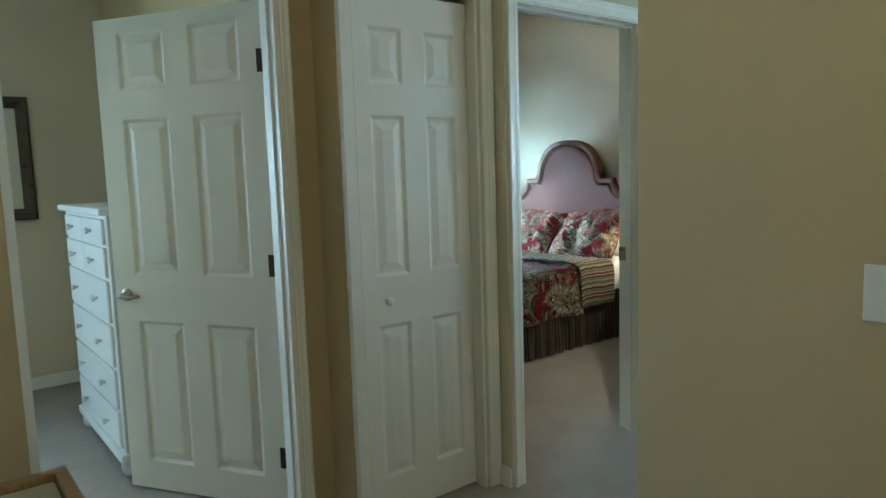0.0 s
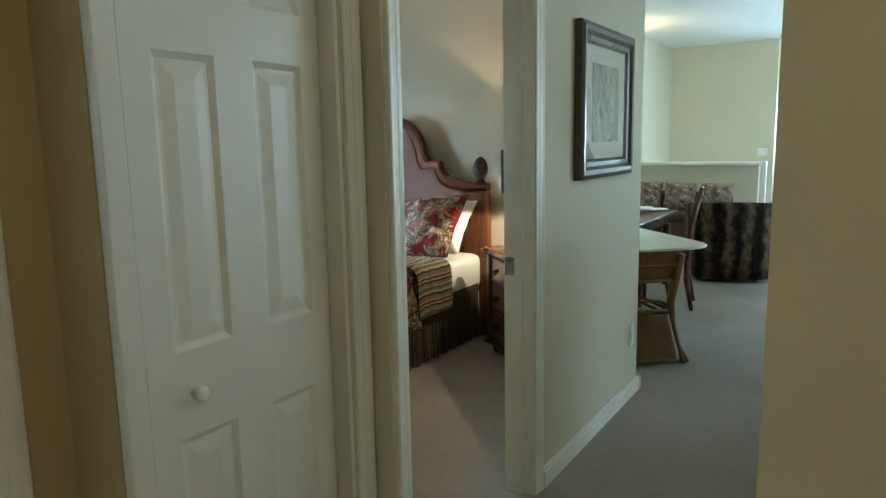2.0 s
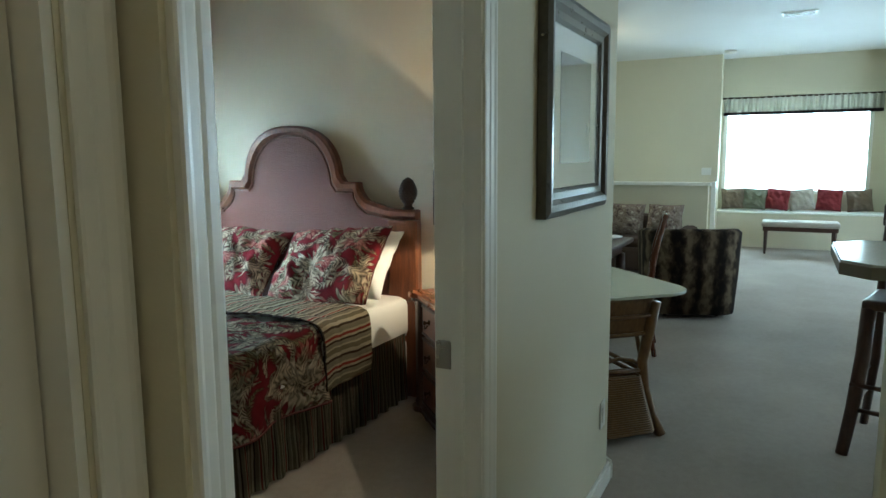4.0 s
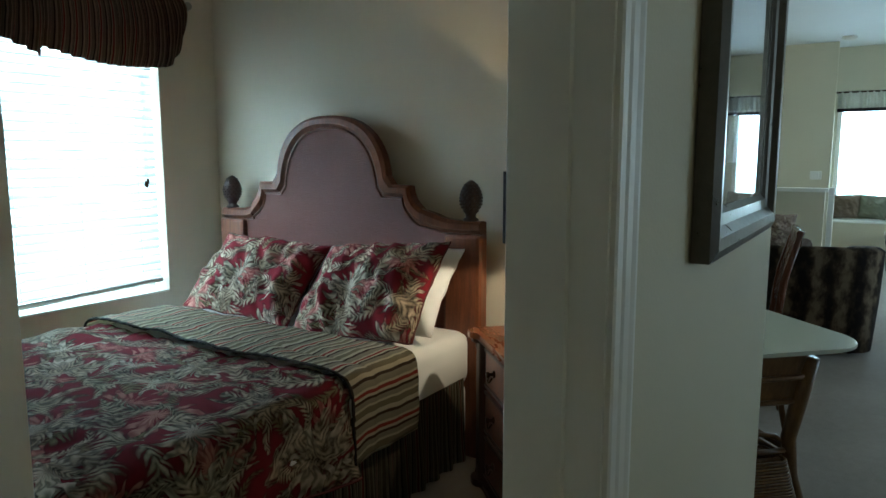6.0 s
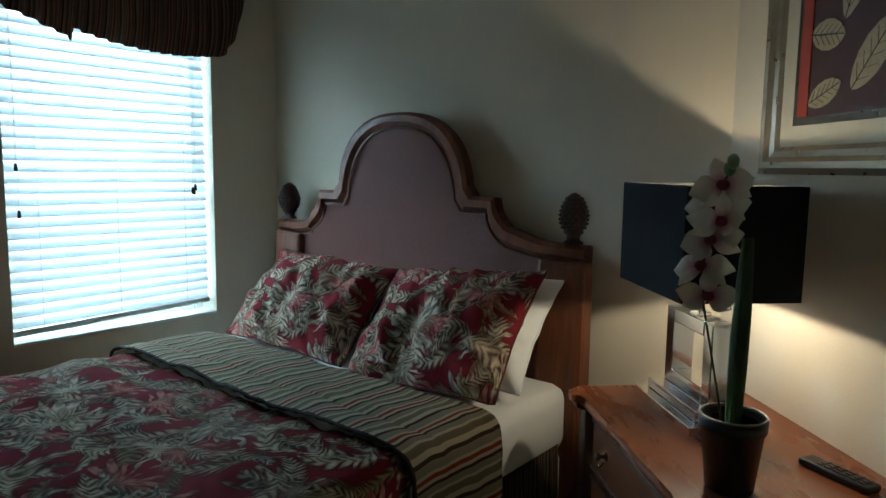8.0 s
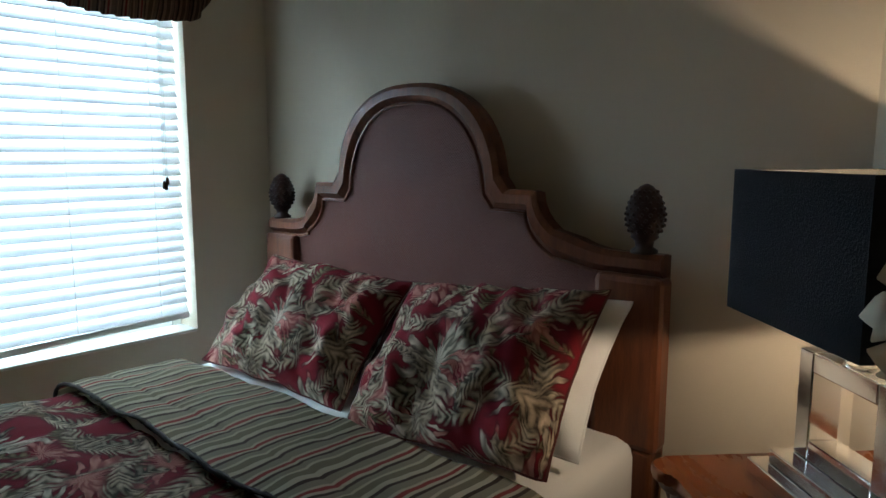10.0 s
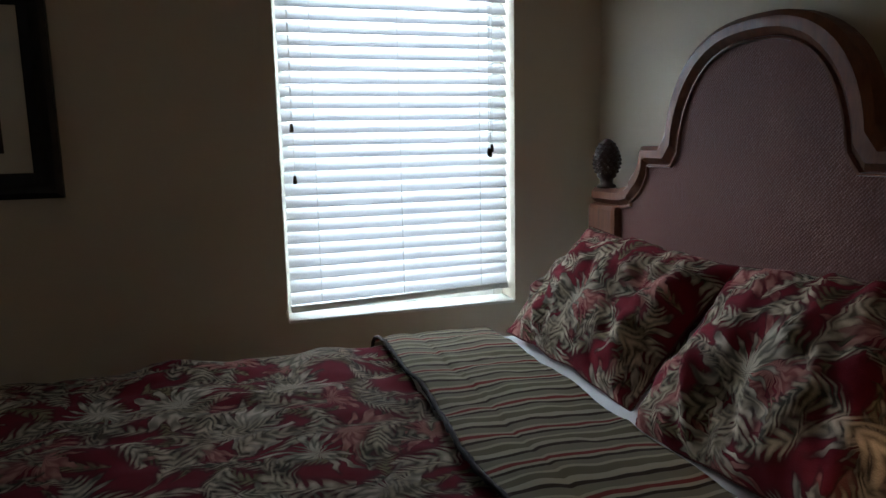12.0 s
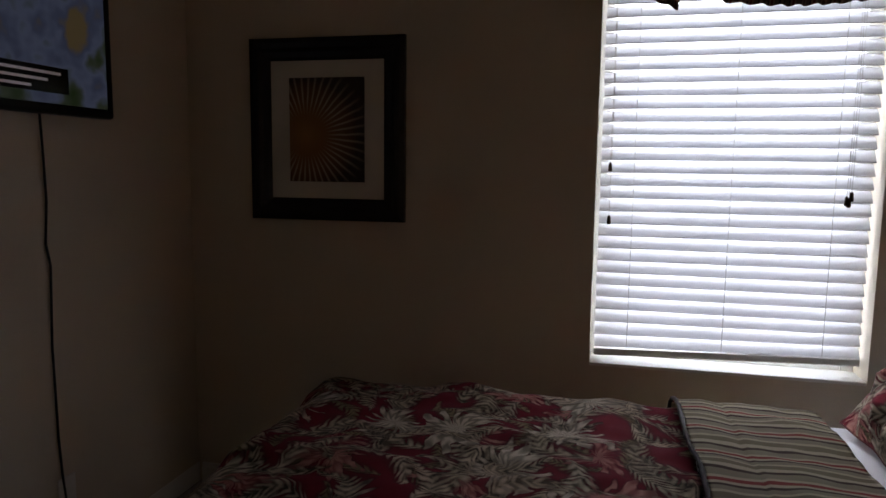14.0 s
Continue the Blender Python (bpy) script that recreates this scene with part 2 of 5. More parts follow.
def fabric(name, colour, rough=0.9, weave=300, vary=0.2):
    t = Tree(name, rough, 0.0, 0.2)
    co = t.coords()
    a, b = t.noise(co, 7, 3), t.noise(co, weave, 2)
    t.set("Base Color", t.mix(t.m("MULTIPLY_ADD", b, 0.4, t.m("MULTIPLY", a, 0.6)), tuple(c * (1 - vary) for c in colour), tuple(min(1, c * (1 + vary)) for c in colour)))
    t.bump(t.m("MULTIPLY_ADD", a, 1.5, b), 0.3, 0.005)
    return t.mat


def embossed_leather(name):
    """Dark plum leather pressed with a fine basket weave."""
    t = Tree(name, 0.5, 0.0, 0.2)
    co = t.coords()
    xyz = t.node("ShaderNodeSeparateXYZ")
    t.nt.links.new(co, xyz.inputs[0])
    a = t.m("SINE", t.m("MULTIPLY", xyz.outputs[1], 620.0))
    b = t.m("SINE", t.m("MULTIPLY", xyz.outputs[2], 620.0))
    n = t.noise(co, 120, 3)
    h = t.m("MULTIPLY_ADD", t.m("MULTIPLY", a, b), 0.22, t.m("MULTIPLY_ADD", t.noise(co, 45, 3), 0.9, n))
    t.set("Base Color", t.mix(t.m("MULTIPLY_ADD", n, 0.6, t.m("MULTIPLY", t.noise(co, 3, 3), 0.4)), (0.082, 0.026, 0.018), (0.170, 0.062, 0.043)))
    t.set("Roughness", t.m("MULTIPLY_ADD", n, 0.2, 0.42))
    t.bump(h, 0.55, 0.006)
    return t.mat


def glass(name, rough=0.02, tint=(0.93, 0.97, 0.95)):
    t = Tree(name, rough, 0.0, 0.5)
    t.set("Base Color", tint), t.set("Transmission Weight", 1.0), t.set("IOR", 1.45)
    return t.mat


def glow(name, colour, strength):
    t = Tree(name, 0.5)
    t.set("Base Color", colour), t.set("Emission Color", colour), t.set("Emission Strength", strength)
    return t.mat


def slat_white(name):
    t = Tree(name, 0.45, 0.0, 0.4)
    co = t.coords()
    col = t.mix(t.noise(co, 20, 3), (0.80, 0.80, 0.79), (0.86, 0.86, 0.85))
    t.set("Base Color", col)
    tr = t.node("ShaderNodeBsdfTranslucent")
    t.nt.links.new(col, tr.inputs[0])
    mx = t.node("ShaderNodeMixShader")
    mx.inputs[0].default_value = 0.052
    out = t.nt.nodes["Material Output"]
    t.nt.links.new(t.bsdf.outputs[0], mx.inputs[1]), t.nt.links.new(tr.outputs[0], mx.inputs[2]), t.nt.links.new(mx.outputs[0], out.inputs[0])
    return t.mat


WALL = wall_paint("pale_olive_wall_paint", (0.61, 0.56, 0.415))
BEDWALL = wall_paint("warm_beige_wall_paint", (0.65, 0.565, 0.44))
# warm lamp light on these hall walls is put into the paint colour
HALL_WARM = wall_paint("beige_hall_paint_warm_lit", (0.52, 0.415, 0.235))
CEIL = wall_paint("white_ceiling_paint", (0.78, 0.78, 0.76))
CARPET = carpet("grey_beige_carpet", (0.36, 0.31, 0.265))
TRIM = plain("white_trim_gloss", (0.80, 0.78, 0.71), 0.32, vary=0.04, bump=0.03, spec=0.5)
DOOR = plain("cream_door_paint", (0.76, 0.73, 0.65), 0.38, vary=0.05, bump=0.04, spec=0.45)
CHERRY = wood("cherry_stained_wood", (0.062, 0.019, 0.009), (0.215, 0.070, 0.028), 0.32, (1, 1, 9))
CHERRY_TOP = wood("cherry_table_top", (0.165, 0.045, 0.013), (0.210, 0.060, 0.018), 0.24, (9, 2.5, 2.5), 3.0)
DARKWOOD = wood("dark_carved_wood", (0.018, 0.008, 0.006), (0.060, 0.025, 0.016), 0.38, (1, 1, 4))
ESPRESSO = wood("dark_brown_wood", (0.025, 0.011, 0.007), (0.085, 0.035, 0.020), 0.35)
RATTAN = wood("honey_rattan", (0.080, 0.040, 0.014), (0.215, 0.115, 0.043), 0.32, (1, 1, 6), 9)
TANWOOD = wood("light_tan_wood", (0.26, 0.15, 0.06), (0.46, 0.30, 0.14), 0.4)
LEATHER = embossed_leather("embossed_plum_leather")
FLORAL = floral("burgundy_floral_cotton")
STRIPE = striped("striped_ticking", 1, 6.4)
SKIRT = striped("brown_striped_skirt", 0, 11.0, 0.38)
VALANCE = striped("brown_striped_valance", 0, 13.0, 0.36, (1.15, 0.80, 0.78))
LINEN = fabric("white_cotton_sheet", (0.80, 0.78, 0.75), vary=0.05)
FRINGE = fabric("dark_brown_fringe", (0.020, 0.013, 0.010), vary=0.4, weave=90)
SLAT = slat_white("white_blind_slat")
BRONZE = plain("aged_bronze", (0.07, 0.045, 0.028), 0.38, 0.9, 0.3)
NICKEL = plain("brushed_nickel", (0.34, 0.31, 0.26), 0.30, 0.95, 0.1)
BRASS = plain("antique_brass", (0.38, 0.26, 0.11), 0.3, 0.95, 0.15)
CHROME = plain("polished_chrome", (0.88, 0.88, 0.88), 0.12, 1.0, 0.02, bump=0.0)
PEWTER = plain("dark_pewter_frame", (0.105, 0.090, 0.070), 0.30, 0.75, 0.3, 30)
SILVER = plain("silver_leaf_frame", (0.46, 0.38, 0.28), 0.30, 0.85, 0.2, 25)
BLACKFRAME = plain("black_lacquer_frame", (0.010, 0.008, 0.008), 0.35, 0.0, 0.3)
MAT = plain("cream_picture_mat", (0.62, 0.58, 0.48), 0.85, vary=0.05)
MATGOLD = plain("champagne_picture_mat", (0.42, 0.38, 0.29), 0.5, 0.2, vary=0.12, scale=18)
BLACK = plain("black_plastic", (0.006, 0.006, 0.0065), 0.35, vary=0.2)
SHADE = fabric("black_lamp_shade_cloth", (0.010, 0.011, 0.014), 0.85)
WHITEPLASTIC = plain("white_plastic", (0.74, 0.72, 0.66), 0.35, vary=0.03)
PICGLASS = plain("picture_print_dark", (0.045, 0.055, 0.075), 0.12, vary=0.6, scale=14, bump=0.0)


# ---- mesh helpers ----
def box(bm, x0, x1, y0, y1, z0, z1, bevel=0.0, m=None):
    r = bmesh.ops.create_cube(bm, size=1.0, matrix=Matrix.Translation(((x0 + x1) / 2, (y0 + y1) / 2, (z0 + z1) / 2)) @ Matrix.Diagonal((x1 - x0, y1 - y0, z1 - z0, 1)))
    vs = r["verts"]
    if bevel:
        es = list({e for v in vs for e in v.link_edges})
        r = bmesh.ops.bevel(bm, geom=es, offset=bevel, segments=2, profile=0.5, affect="EDGES")
        vs = list({v for f in r["faces"] for v in f.verts} | {v for v in vs if v.is_valid})
    if m is not None:
        bmesh.ops.transform(bm, matrix=m, verts=vs)
    return vs


def lathe(bm, profile, steps=20, m=None):
    """Turned solid from (radius, height) pairs."""
    rings = [[bm.verts.new((r * math.cos(2 * math.pi * i / steps), r * math.sin(2 * math.pi * i / steps), z)) for i in range(steps)] for r, z in profile]
    for a, b in zip(rings, rings[1:]):
        for i in range(steps):
            bm.faces.new((a[i], a[(i + 1) % steps], b[(i + 1) % steps], b[i]))
    bm.faces.new(rings[0][::-1]), bm.faces.new(rings[-1])
    vs = [v for r in rings for v in r]
    if m is not None:
        bmesh.ops.transform(bm, matrix=m, verts=vs)
    return vs


def tube(bm, pts, radius, steps=8):
    """Round bar along points; radius may be one number or one for each point."""
    radii = radius if isinstance(radius, (list, tuple)) else [radius] * len(pts)
    pts = [Vector(p) for p in pts]
    rings = []
    for i, p in enumerate(pts):
        d = (pts[min(i + 1, len(pts) - 1)] - pts[max(i - 1, 0)]).normalized()
        q = d.to_track_quat("Z", "Y").to_matrix()
        rings.append([bm.verts.new(p + q @ Vector((radii[i] * math.cos(2 * math.pi * k / steps), radii[i] * math.sin(2 * math.pi * k / steps), 0))) for k in range(steps)])
    for a, b in zip(rings, rings[1:]):
        ao = min(range(steps), key=lambda s: sum((a[k].co - b[(k + s) % steps].co).length for k in range(steps)))
        for k in range(steps):
            bm.faces.new((a[k], a[(k + 1) % steps], b[(k + 1 + ao) % steps], b[(k + ao) % steps]))
    bm.faces.new(rings[0][::-1]), bm.faces.new(rings[-1])


def prism(bm, outline, y0, y1, bevel=0.0):
    """Solid from an (x, z) outline, between two depths y."""
    a, b = [bm.verts.new((x, y0, z)) for x, z in outline], [bm.verts.new((x, y1, z)) for x, z in outline]
    n = len(outline)
    fs = [bm.faces.new(a), bm.faces.new(b[::-1])] + [bm.faces.new((a[i], b[i], b[(i + 1) % n], a[(i + 1) % n])) for i in range(n)]
    if bevel:
        bmesh.ops.bevel(bm, geom=list(fs[0].edges) + list(fs[1].edges), offset=bevel, segments=2, profile=0.5, affect="EDGES")
    return a + b


def finish(bm, smooth=False):
    bmesh.ops.recalc_face_normals(bm, faces=bm.faces)
    me = bpy.data.meshes.new("mesh")
    bm.to_mesh(me), bm.free()
    if smooth:
        me.shade_smooth()
    return me


def part(name, bm, material, parent=None, label="", smooth=False, m=None):
    """ONE mesh object from a bmesh (or shared mesh), under a thing where one is given."""
    me = bm if isinstance(bm, bpy.types.Mesh) else finish(bm, smooth)
    me.name = name
    if material and not me.materials:
        me.materials.append(material)
    ob = new(name, me)
    ob.parent = parent
    if m is not None:
        ob.matrix_basis = m
    if label:
        tagged(ob, label)
    return ob


def thing(name, m, label, category, group="", kind=""):
    ob = new(name)
    ob.matrix_basis = m if isinstance(m, Matrix) else Matrix.Translation(m)
    ob.empty_display_size = 0.1
    return tagged(ob, label, category, group, kind)


def B():
    return bmesh.new()


def boxpart(name, dims, material, parent=None, bevel=0.004, label="", m=None):
    bm = B()
    box(bm, *dims, bevel=bevel)
    return part(name, bm, material, parent, label, m=m)


def structure(name, boxes, material, label, category="wall"):
    bm = B()
    for b in boxes:
        box(bm, *b)
    return tagged(part(name, bm, material), label, category, kind="structure")


def grid_cloth(nu, nv, fn, thickness=0.0):
    """Sheet from fn(u, v) -> (x, y, z), u and v from 0 to 1, with its UVs in metres along the cloth."""
    P = [[Vector(fn(i / nu, j / nv)) for j in range(nv + 1)] for i in range(nu + 1)]
    mid_j, mid_i = nv // 2, nu // 2
    U = [0.0]
    for i in range(nu):
        U.append(U[-1] + (P[i + 1][mid_j] - P[i][mid_j]).length)
    V = [[0.0] for _ in range(nu + 1)]
    for i in range(nu + 1):
        for j in range(nv):
            V[i].append(V[i][-1] + (P[i][j + 1] - P[i][j]).length)
        c = V[i][mid_j]
        V[i] = [v - c for v in V[i]]
    bm = B()
    uv = bm.loops.layers.uv.new("UVMap")
    vs = [[bm.verts.new(p) for p in row] for row in P]
    for i in range(nu):
        for j in range(nv):
            f = bm.faces.new((vs[i][j], vs[i + 1][j], vs[i + 1][j + 1], vs[i][j + 1]))
            for l, (a, b) in zip(f.loops, ((i, j), (i + 1, j), (i + 1, j + 1), (i, j + 1))):
                l[uv].uv = (U[a], V[a][b] + 3.0)
    if thickness:
        bmesh.ops.solidify(bm, geom=bm.faces[:], thickness=thickness)
    me = bpy.data.meshes.new("mesh")
    bm.to_mesh(me), bm.free()
    me.shade_smooth()
    return me


def fold(p, scale, amount):
    return amount * noise.noise(Vector(p) * scale)


# ---- setting: floor, ceiling, walls ----
CZ = 2.97
structure("floor", [(-2.6, 14.4, -1.5, 7.7, -0.1, 0.0)], CARPET, "grey-beige cut-pile carpet through hall, bedroom and living room", "floor")
structure("ceiling", [(-2.6, 14.4, -1.5, 7.7, CZ, CZ + 0.1)], CEIL, "plain white painted ceiling", "ceiling")
DT = 2.065
structure("wall_hall_north", [(2.476, 2.535, 4.28, 4.40, 0, CZ), (2.535, 3.41, 4.28, 4.40, DT + 0.02, CZ), (3.41, 4.77, 4.28, 4.40, 0, CZ)], WALL, "beige painted hall wall with a bedroom door")
structure("wall_closet_front", [(2.40, 2.476, 4.355, 4.40, 0, CZ), (1.797, 2.40, 4.355, 4.40, DT + 0.04, CZ)], WALL, "beige hall wall set back round the closet door")
structure("wall_closet_west", [(1.783, 1.797, 4.437, 4.73, 0, CZ), (1.783, 1.797, 4.355, 4.437, DT + 0.04, CZ), (1.70, 1.797, 4.73, 7.475, 0, CZ)], HALL_WARM, "beige wall return between closet and second bedroom")
structure("wall_second_bedroom_south", [(-2.6, 0.735, 4.61, 4.73, 0, CZ), (0.735, 1.783, 4.61, 4.73, DT + 0.02, CZ), (1.652, 1.783, 4.61, 4.73, 0, DT + 0.02)], HALL_WARM, "beige wall around the second bedroom door")
structure("wall_closet_back", [(1.785, 2.42, 5.05, 5.15, 0, CZ)], WALL, "closet back wall")
structure("wall_bedroom_west", [(2.42, 2.52, 4.40, 7.475, 0, CZ)], BEDWALL, "beige bedroom wall carrying the television")
structure("wall_north", [(-2.6, -1.25, 7.475, 7.67, 0, CZ), (-1.25, -0.05, 7.475, 7.67, 0, 0.7), (-1.25, -0.05, 7.475, 7.67, 2.1, CZ), (-0.05, 4.157, 7.475, 7.67, 0, CZ),
                         (4.157, 5.083, 7.475, 7.67, 0, 0.645), (4.157, 5.083, 7.475, 7.67, 2.15, CZ), (5.083, 5.59, 7.475, 7.67, 0, CZ)], BEDWALL, "beige outer wall with the bedroom windows")
structure("wall_headboard", [(5.47, 5.59, 5.06, 7.475, 0, CZ)], BEDWALL, "beige wall behind the bed headboard")
bm = B()
vs = box(bm, -0.03, 1.03, -0.12, 0.0, 0, CZ)
diag = part("wall_diagonal", bm, BEDWALL, m=pose(4.76, 4.40, 0, 0, 0, 45))
tagged(diag, "beige diagonal wall across the bedroom corner", "wall", kind="structure")
structure("wall_second_bedroom_west", [(-2.7, -2.6, -1.5, 7.7, 0, CZ)], WALL, "beige outer wall")
structure("wall_hall_switch", [(2.02, 2.14, 0.7, 3.31, 0, CZ)], HALL_WARM, "beige hall wall with a light switch")
structure("wall_hall_west", [(-0.72, -0.6, 0.7, 4.61, 0, CZ)], HALL_WARM, "beige hall end wall")
structure("wall_hall_south", [(-0.72, 2.02, 0.58, 0.70, 0, CZ)], HALL_WARM, "beige hall side wall")
structure("wall_south", [(-2.6, 8.0, -1.5, -1.35, 0, CZ), (8.0, 11.6, -1.5, -1.35, 0, 0.5), (8.0, 11.6, -1.5, -1.35, 2.6, CZ), (11.6, 14.4, -1.5, -1.35, 0, CZ)], WALL, "beige outer wall with an unseen opening added to let in light")
structure("wall_dining_north", [(5.59, 13.45, 6.3, 6.42, 0, CZ)], WALL, "beige dining room wall")
structure("wall_stair", [(13.45, 13.57, 4.63, 6.3, 0, CZ)], WALL, "pale beige wall above the stairwell")
structure("wall_alcove_side", [(13.57, 14.05, 4.66, 4.78, 0, CZ), (13.57, 14.05, 2.10, 2.22, 0, CZ)], WALL, "side of the window alcove")
structure("wall_east", [(14.05, 14.2, 4.62, 4.78, 0, CZ), (14.05, 14.2, 2.53, 4.62, 0, 0.82), (14.05, 14.2, 2.53, 4.62, 2.36, CZ), (14.05, 14.2, 2.10, 2.53, 0, CZ), (13.45, 13.57, -1.35, 2.22, 0, CZ)], WALL, "beige living room wall with the window alcove")
structure("half_wall", [(11.10, 11.22, 4.53, 6.3, 0, 1.05)], WALL, "beige half wall guarding the stairs")
structure("half_wall_cap", [(11.06, 11.26, 4.50, 6.3, 1.05, 1.09)], TRIM, "white wooden cap on the half wall", "trim")


def baseboard(name, x0, y0, x1, y1, h=0.085, t=0.014):
    d = Vector((x1 - x0, y1 - y0, 0))
    bm = B()
    box(bm, 0, d.length, -t, 0, 0, h - 0.018)
    box(bm, 0, d.length, -t * 0.6, 0, h - 0.018, h)
    ob = part(name, bm, TRIM, m=Matrix.Translation((x0, y0, 0)) @ Matrix.Rotation(math.atan2(d.y, d.x), 4, "Z"))
    return tagged(ob, "white moulded baseboard", "baseboard", kind="structure")


for c in ((3.475, 4.278, 4.785, 4.278), (2.54, 7.473, 5.47, 7.473)):
    baseboard("baseboard", *c)
baseboard("baseboard", 2.474, 4.345, 2.474, 4.28)
baseboard("baseboard", -1.3, 7.473, 1.70, 7.473)
baseboard("baseboard", 5.468, 7.473, 5.468, 5.1)
baseboard("baseboard", 2.522, 4.9, 2.522, 7.473, t=-0.014)
baseboard("baseboard", 4.80, 4.27, 5.60, 5.07, t=0.014)
baseboard("baseboard", 2.018, 3.31, 2.018, 0.7, t=0.014)
baseboard("baseboard", 13.448, 6.3, 13.448, 4.63, t=0.014)
baseboard("baseboard", 13.448, 2.22, 13.448, -1.3, t=0.014)


def casing(name, x0, x1, top, y, side, width=0.062, left=True, right=True, parent=None):
    """Moulded door casing round an opening, on the wall face y; side is the way it stands out (-1 or 1)."""
    bm = B()
    profile = ((0.0, 0.0), (0.0, 0.008), (0.06, 0.0105), (0.30, 0.0115), (0.40, 0.0095), (0.48, 0.0120), (0.72, 0.0135), (0.84, 0.0165), (0.95, 0.0165), (1.0, 0.0125), (1.0, 0.0))
    rows = []
    for t, d in profile:
        o, yy = width * t, y + side * d
        row = [(x0 - o, yy, 0), (x0 - o, yy, top + o), (x1 + o, yy, top + o), (x1 + o, yy, 0)]
        if not left:
            row = [(x0, yy, top + o), (x1 + o, yy, top + o), (x1 + o, yy, 0)]
        rows.append([bm.verts.new(p) for p in row])
    for a, b in zip(rows, rows[1:]):
        for i in range(len(a) - 1):
            bm.faces.new((a[i], a[i + 1], b[i + 1], b[i]))
    return tagged(part(name, bm, TRIM), "white moulded door casing", "trim", kind="structure")


def jambs(name, x0, x1, top, y0, y1):
    bm = B()
    box(bm, x0 - 0.02, x0, y0, y1, 0, top + 0.02), box(bm, x1, x1 + 0.02, y0, y1, 0, top + 0.02), box(bm, x0, x1, y0, y1, top, top + 0.02)
    ym = y1 - 0.045
    box(bm, x0, x0 + 0.011, ym - 0.034, ym, 0, top), box(bm, x1 - 0.011, x1, ym - 0.034, ym, 0, top), box(bm, x0 + 0.011, x1 - 0.011, ym - 0.034, ym, top - 0.011, top)
    return tagged(part(name, bm, TRIM), "white painted door jamb with a stop", "trim", kind="structure")


jambs("door_jamb_1", 2.555, 3.39, DT, 4.278, 4.402)
casing("door_casing_1", 2.548, 3.397, DT + 0.006, 4.28, -1)
casing("door_casing_2", 2.548, 3.397, DT + 0.006, 4.40, 1)
jambs("door_jamb_2", 0.755, 1.632, DT, 4.608, 4.732)
casing("door_casing_3", 0.748, 1.626, DT + 0.006, 4.61, -1, left=False)
casing("closet_casing", 1.798, 2.408, DT + 0.012, 4.355, -1, left=False)
bm = B()
box(bm, 1.785, 1.834, 4.405, 4.436, 0, DT + 0.039, 0.003), box(bm, 2.386, 2.40, 4.357, 4.45, 0, DT + 0.04), box(bm, 1.797, 2.386, 4.357, 4.40, DT + 0.03, DT + 0.04)
tagged(part("closet_jamb", bm, DOOR), "white closet door jamb", "trim", kind="structure")
boxpart("strike_plate", (3.376, 3.3905, 4.355, 4.397, 0.90, 0.97), NICKEL, None, 0.002)
tagged(bpy.data.objects["strike_plate"], "nickel strike plate set in the door jamb", "strike plate")


# ---- doors ----
def panel_mesh(w, h):
    """A raised field in a sunk moulding, facing -y, lower left corner at the origin."""
    bm = B()
    outline = ((0.0, 0.0), (0.014, 0.009), (0.022, 0.009), (0.052, 0.002))
    rings = []
    for inset, depth in outline:
        rings.append([bm.verts.new(p) for p in ((inset, depth, inset), (w - inset, depth, inset), (w - inset, depth, h - inset), (inset, depth, h - inset))])
    for a, b in zip(rings, rings[1:]):
        for i in range(4):
            bm.faces.new((a[i], a[(i + 1) % 4], b[(i + 1) % 4], b[i]))
    bm.faces.new(rings[-1])
    me = bpy.data.meshes.new("door_panel")
    bm.to_mesh(me), bm.free()
    me.materials.append(DOOR)
    return me


def panel_leaf(parent, x0, w, h, t, columns, stile, rails, both=True):
    """Stiles, rails and sunk panels of a moulded door; local y = 0 is the front face, x along the leaf."""
    n = len(columns)
    bm = B()
    ends = [x0] + [c for col in columns for c in col] + [x0 + w]
    for a, b in zip(ends[::2], ends[1::2]):
        box(bm, a, b, 0, t, 0, h)
    for z0, z1 in rails:
        for a, b in columns:
            box(bm, a, b, 0, t, z0, z1)
    leaf = part("leaf", bm, DOOR, parent)
    for (za, zb), (zc, zd) in zip(rails, rails[1:]):
        for a, b in columns:
            me = panel_mesh(b - a, zc - zb)
            part("panel", me, DOOR, leaf, m=pose(a, 0, zb))
            if both:
                part("panel", me, DOOR, leaf, m=pose(b, t, zb, 0, 0, 180))
            cb = B()
            box(cb, a, b, t / 2 - 0.004, t / 2 + 0.004, zb, zc)
            part("panel_core", cb, DOOR, leaf)
    return leaf


def lever(parent, x, z, t, way, finish_mat):
    for y, s in ((0.0, -1), (t, 1)):
        bm = B()
        lathe(bm, ((0.028, 0), (0.028, 0.006), (0.022, 0.010), (0.011, 0.014), (0.010, 0.045)), 18, pose(x, y, z, 90 if s < 0 else -90))
        tube(bm, [(x, y + s * 0.045, z), (x + way * 0.02, y + s * 0.050, z), (x + way * 0.06, y + s * 0.052, z - 0.003), (x + way * 0.105, y + s * 0.047, z + 0.004)], [0.009, 0.0095, 0.008, 0.006], 10)
        part("handle", bm, finish_mat, parent, "lever handle", True)


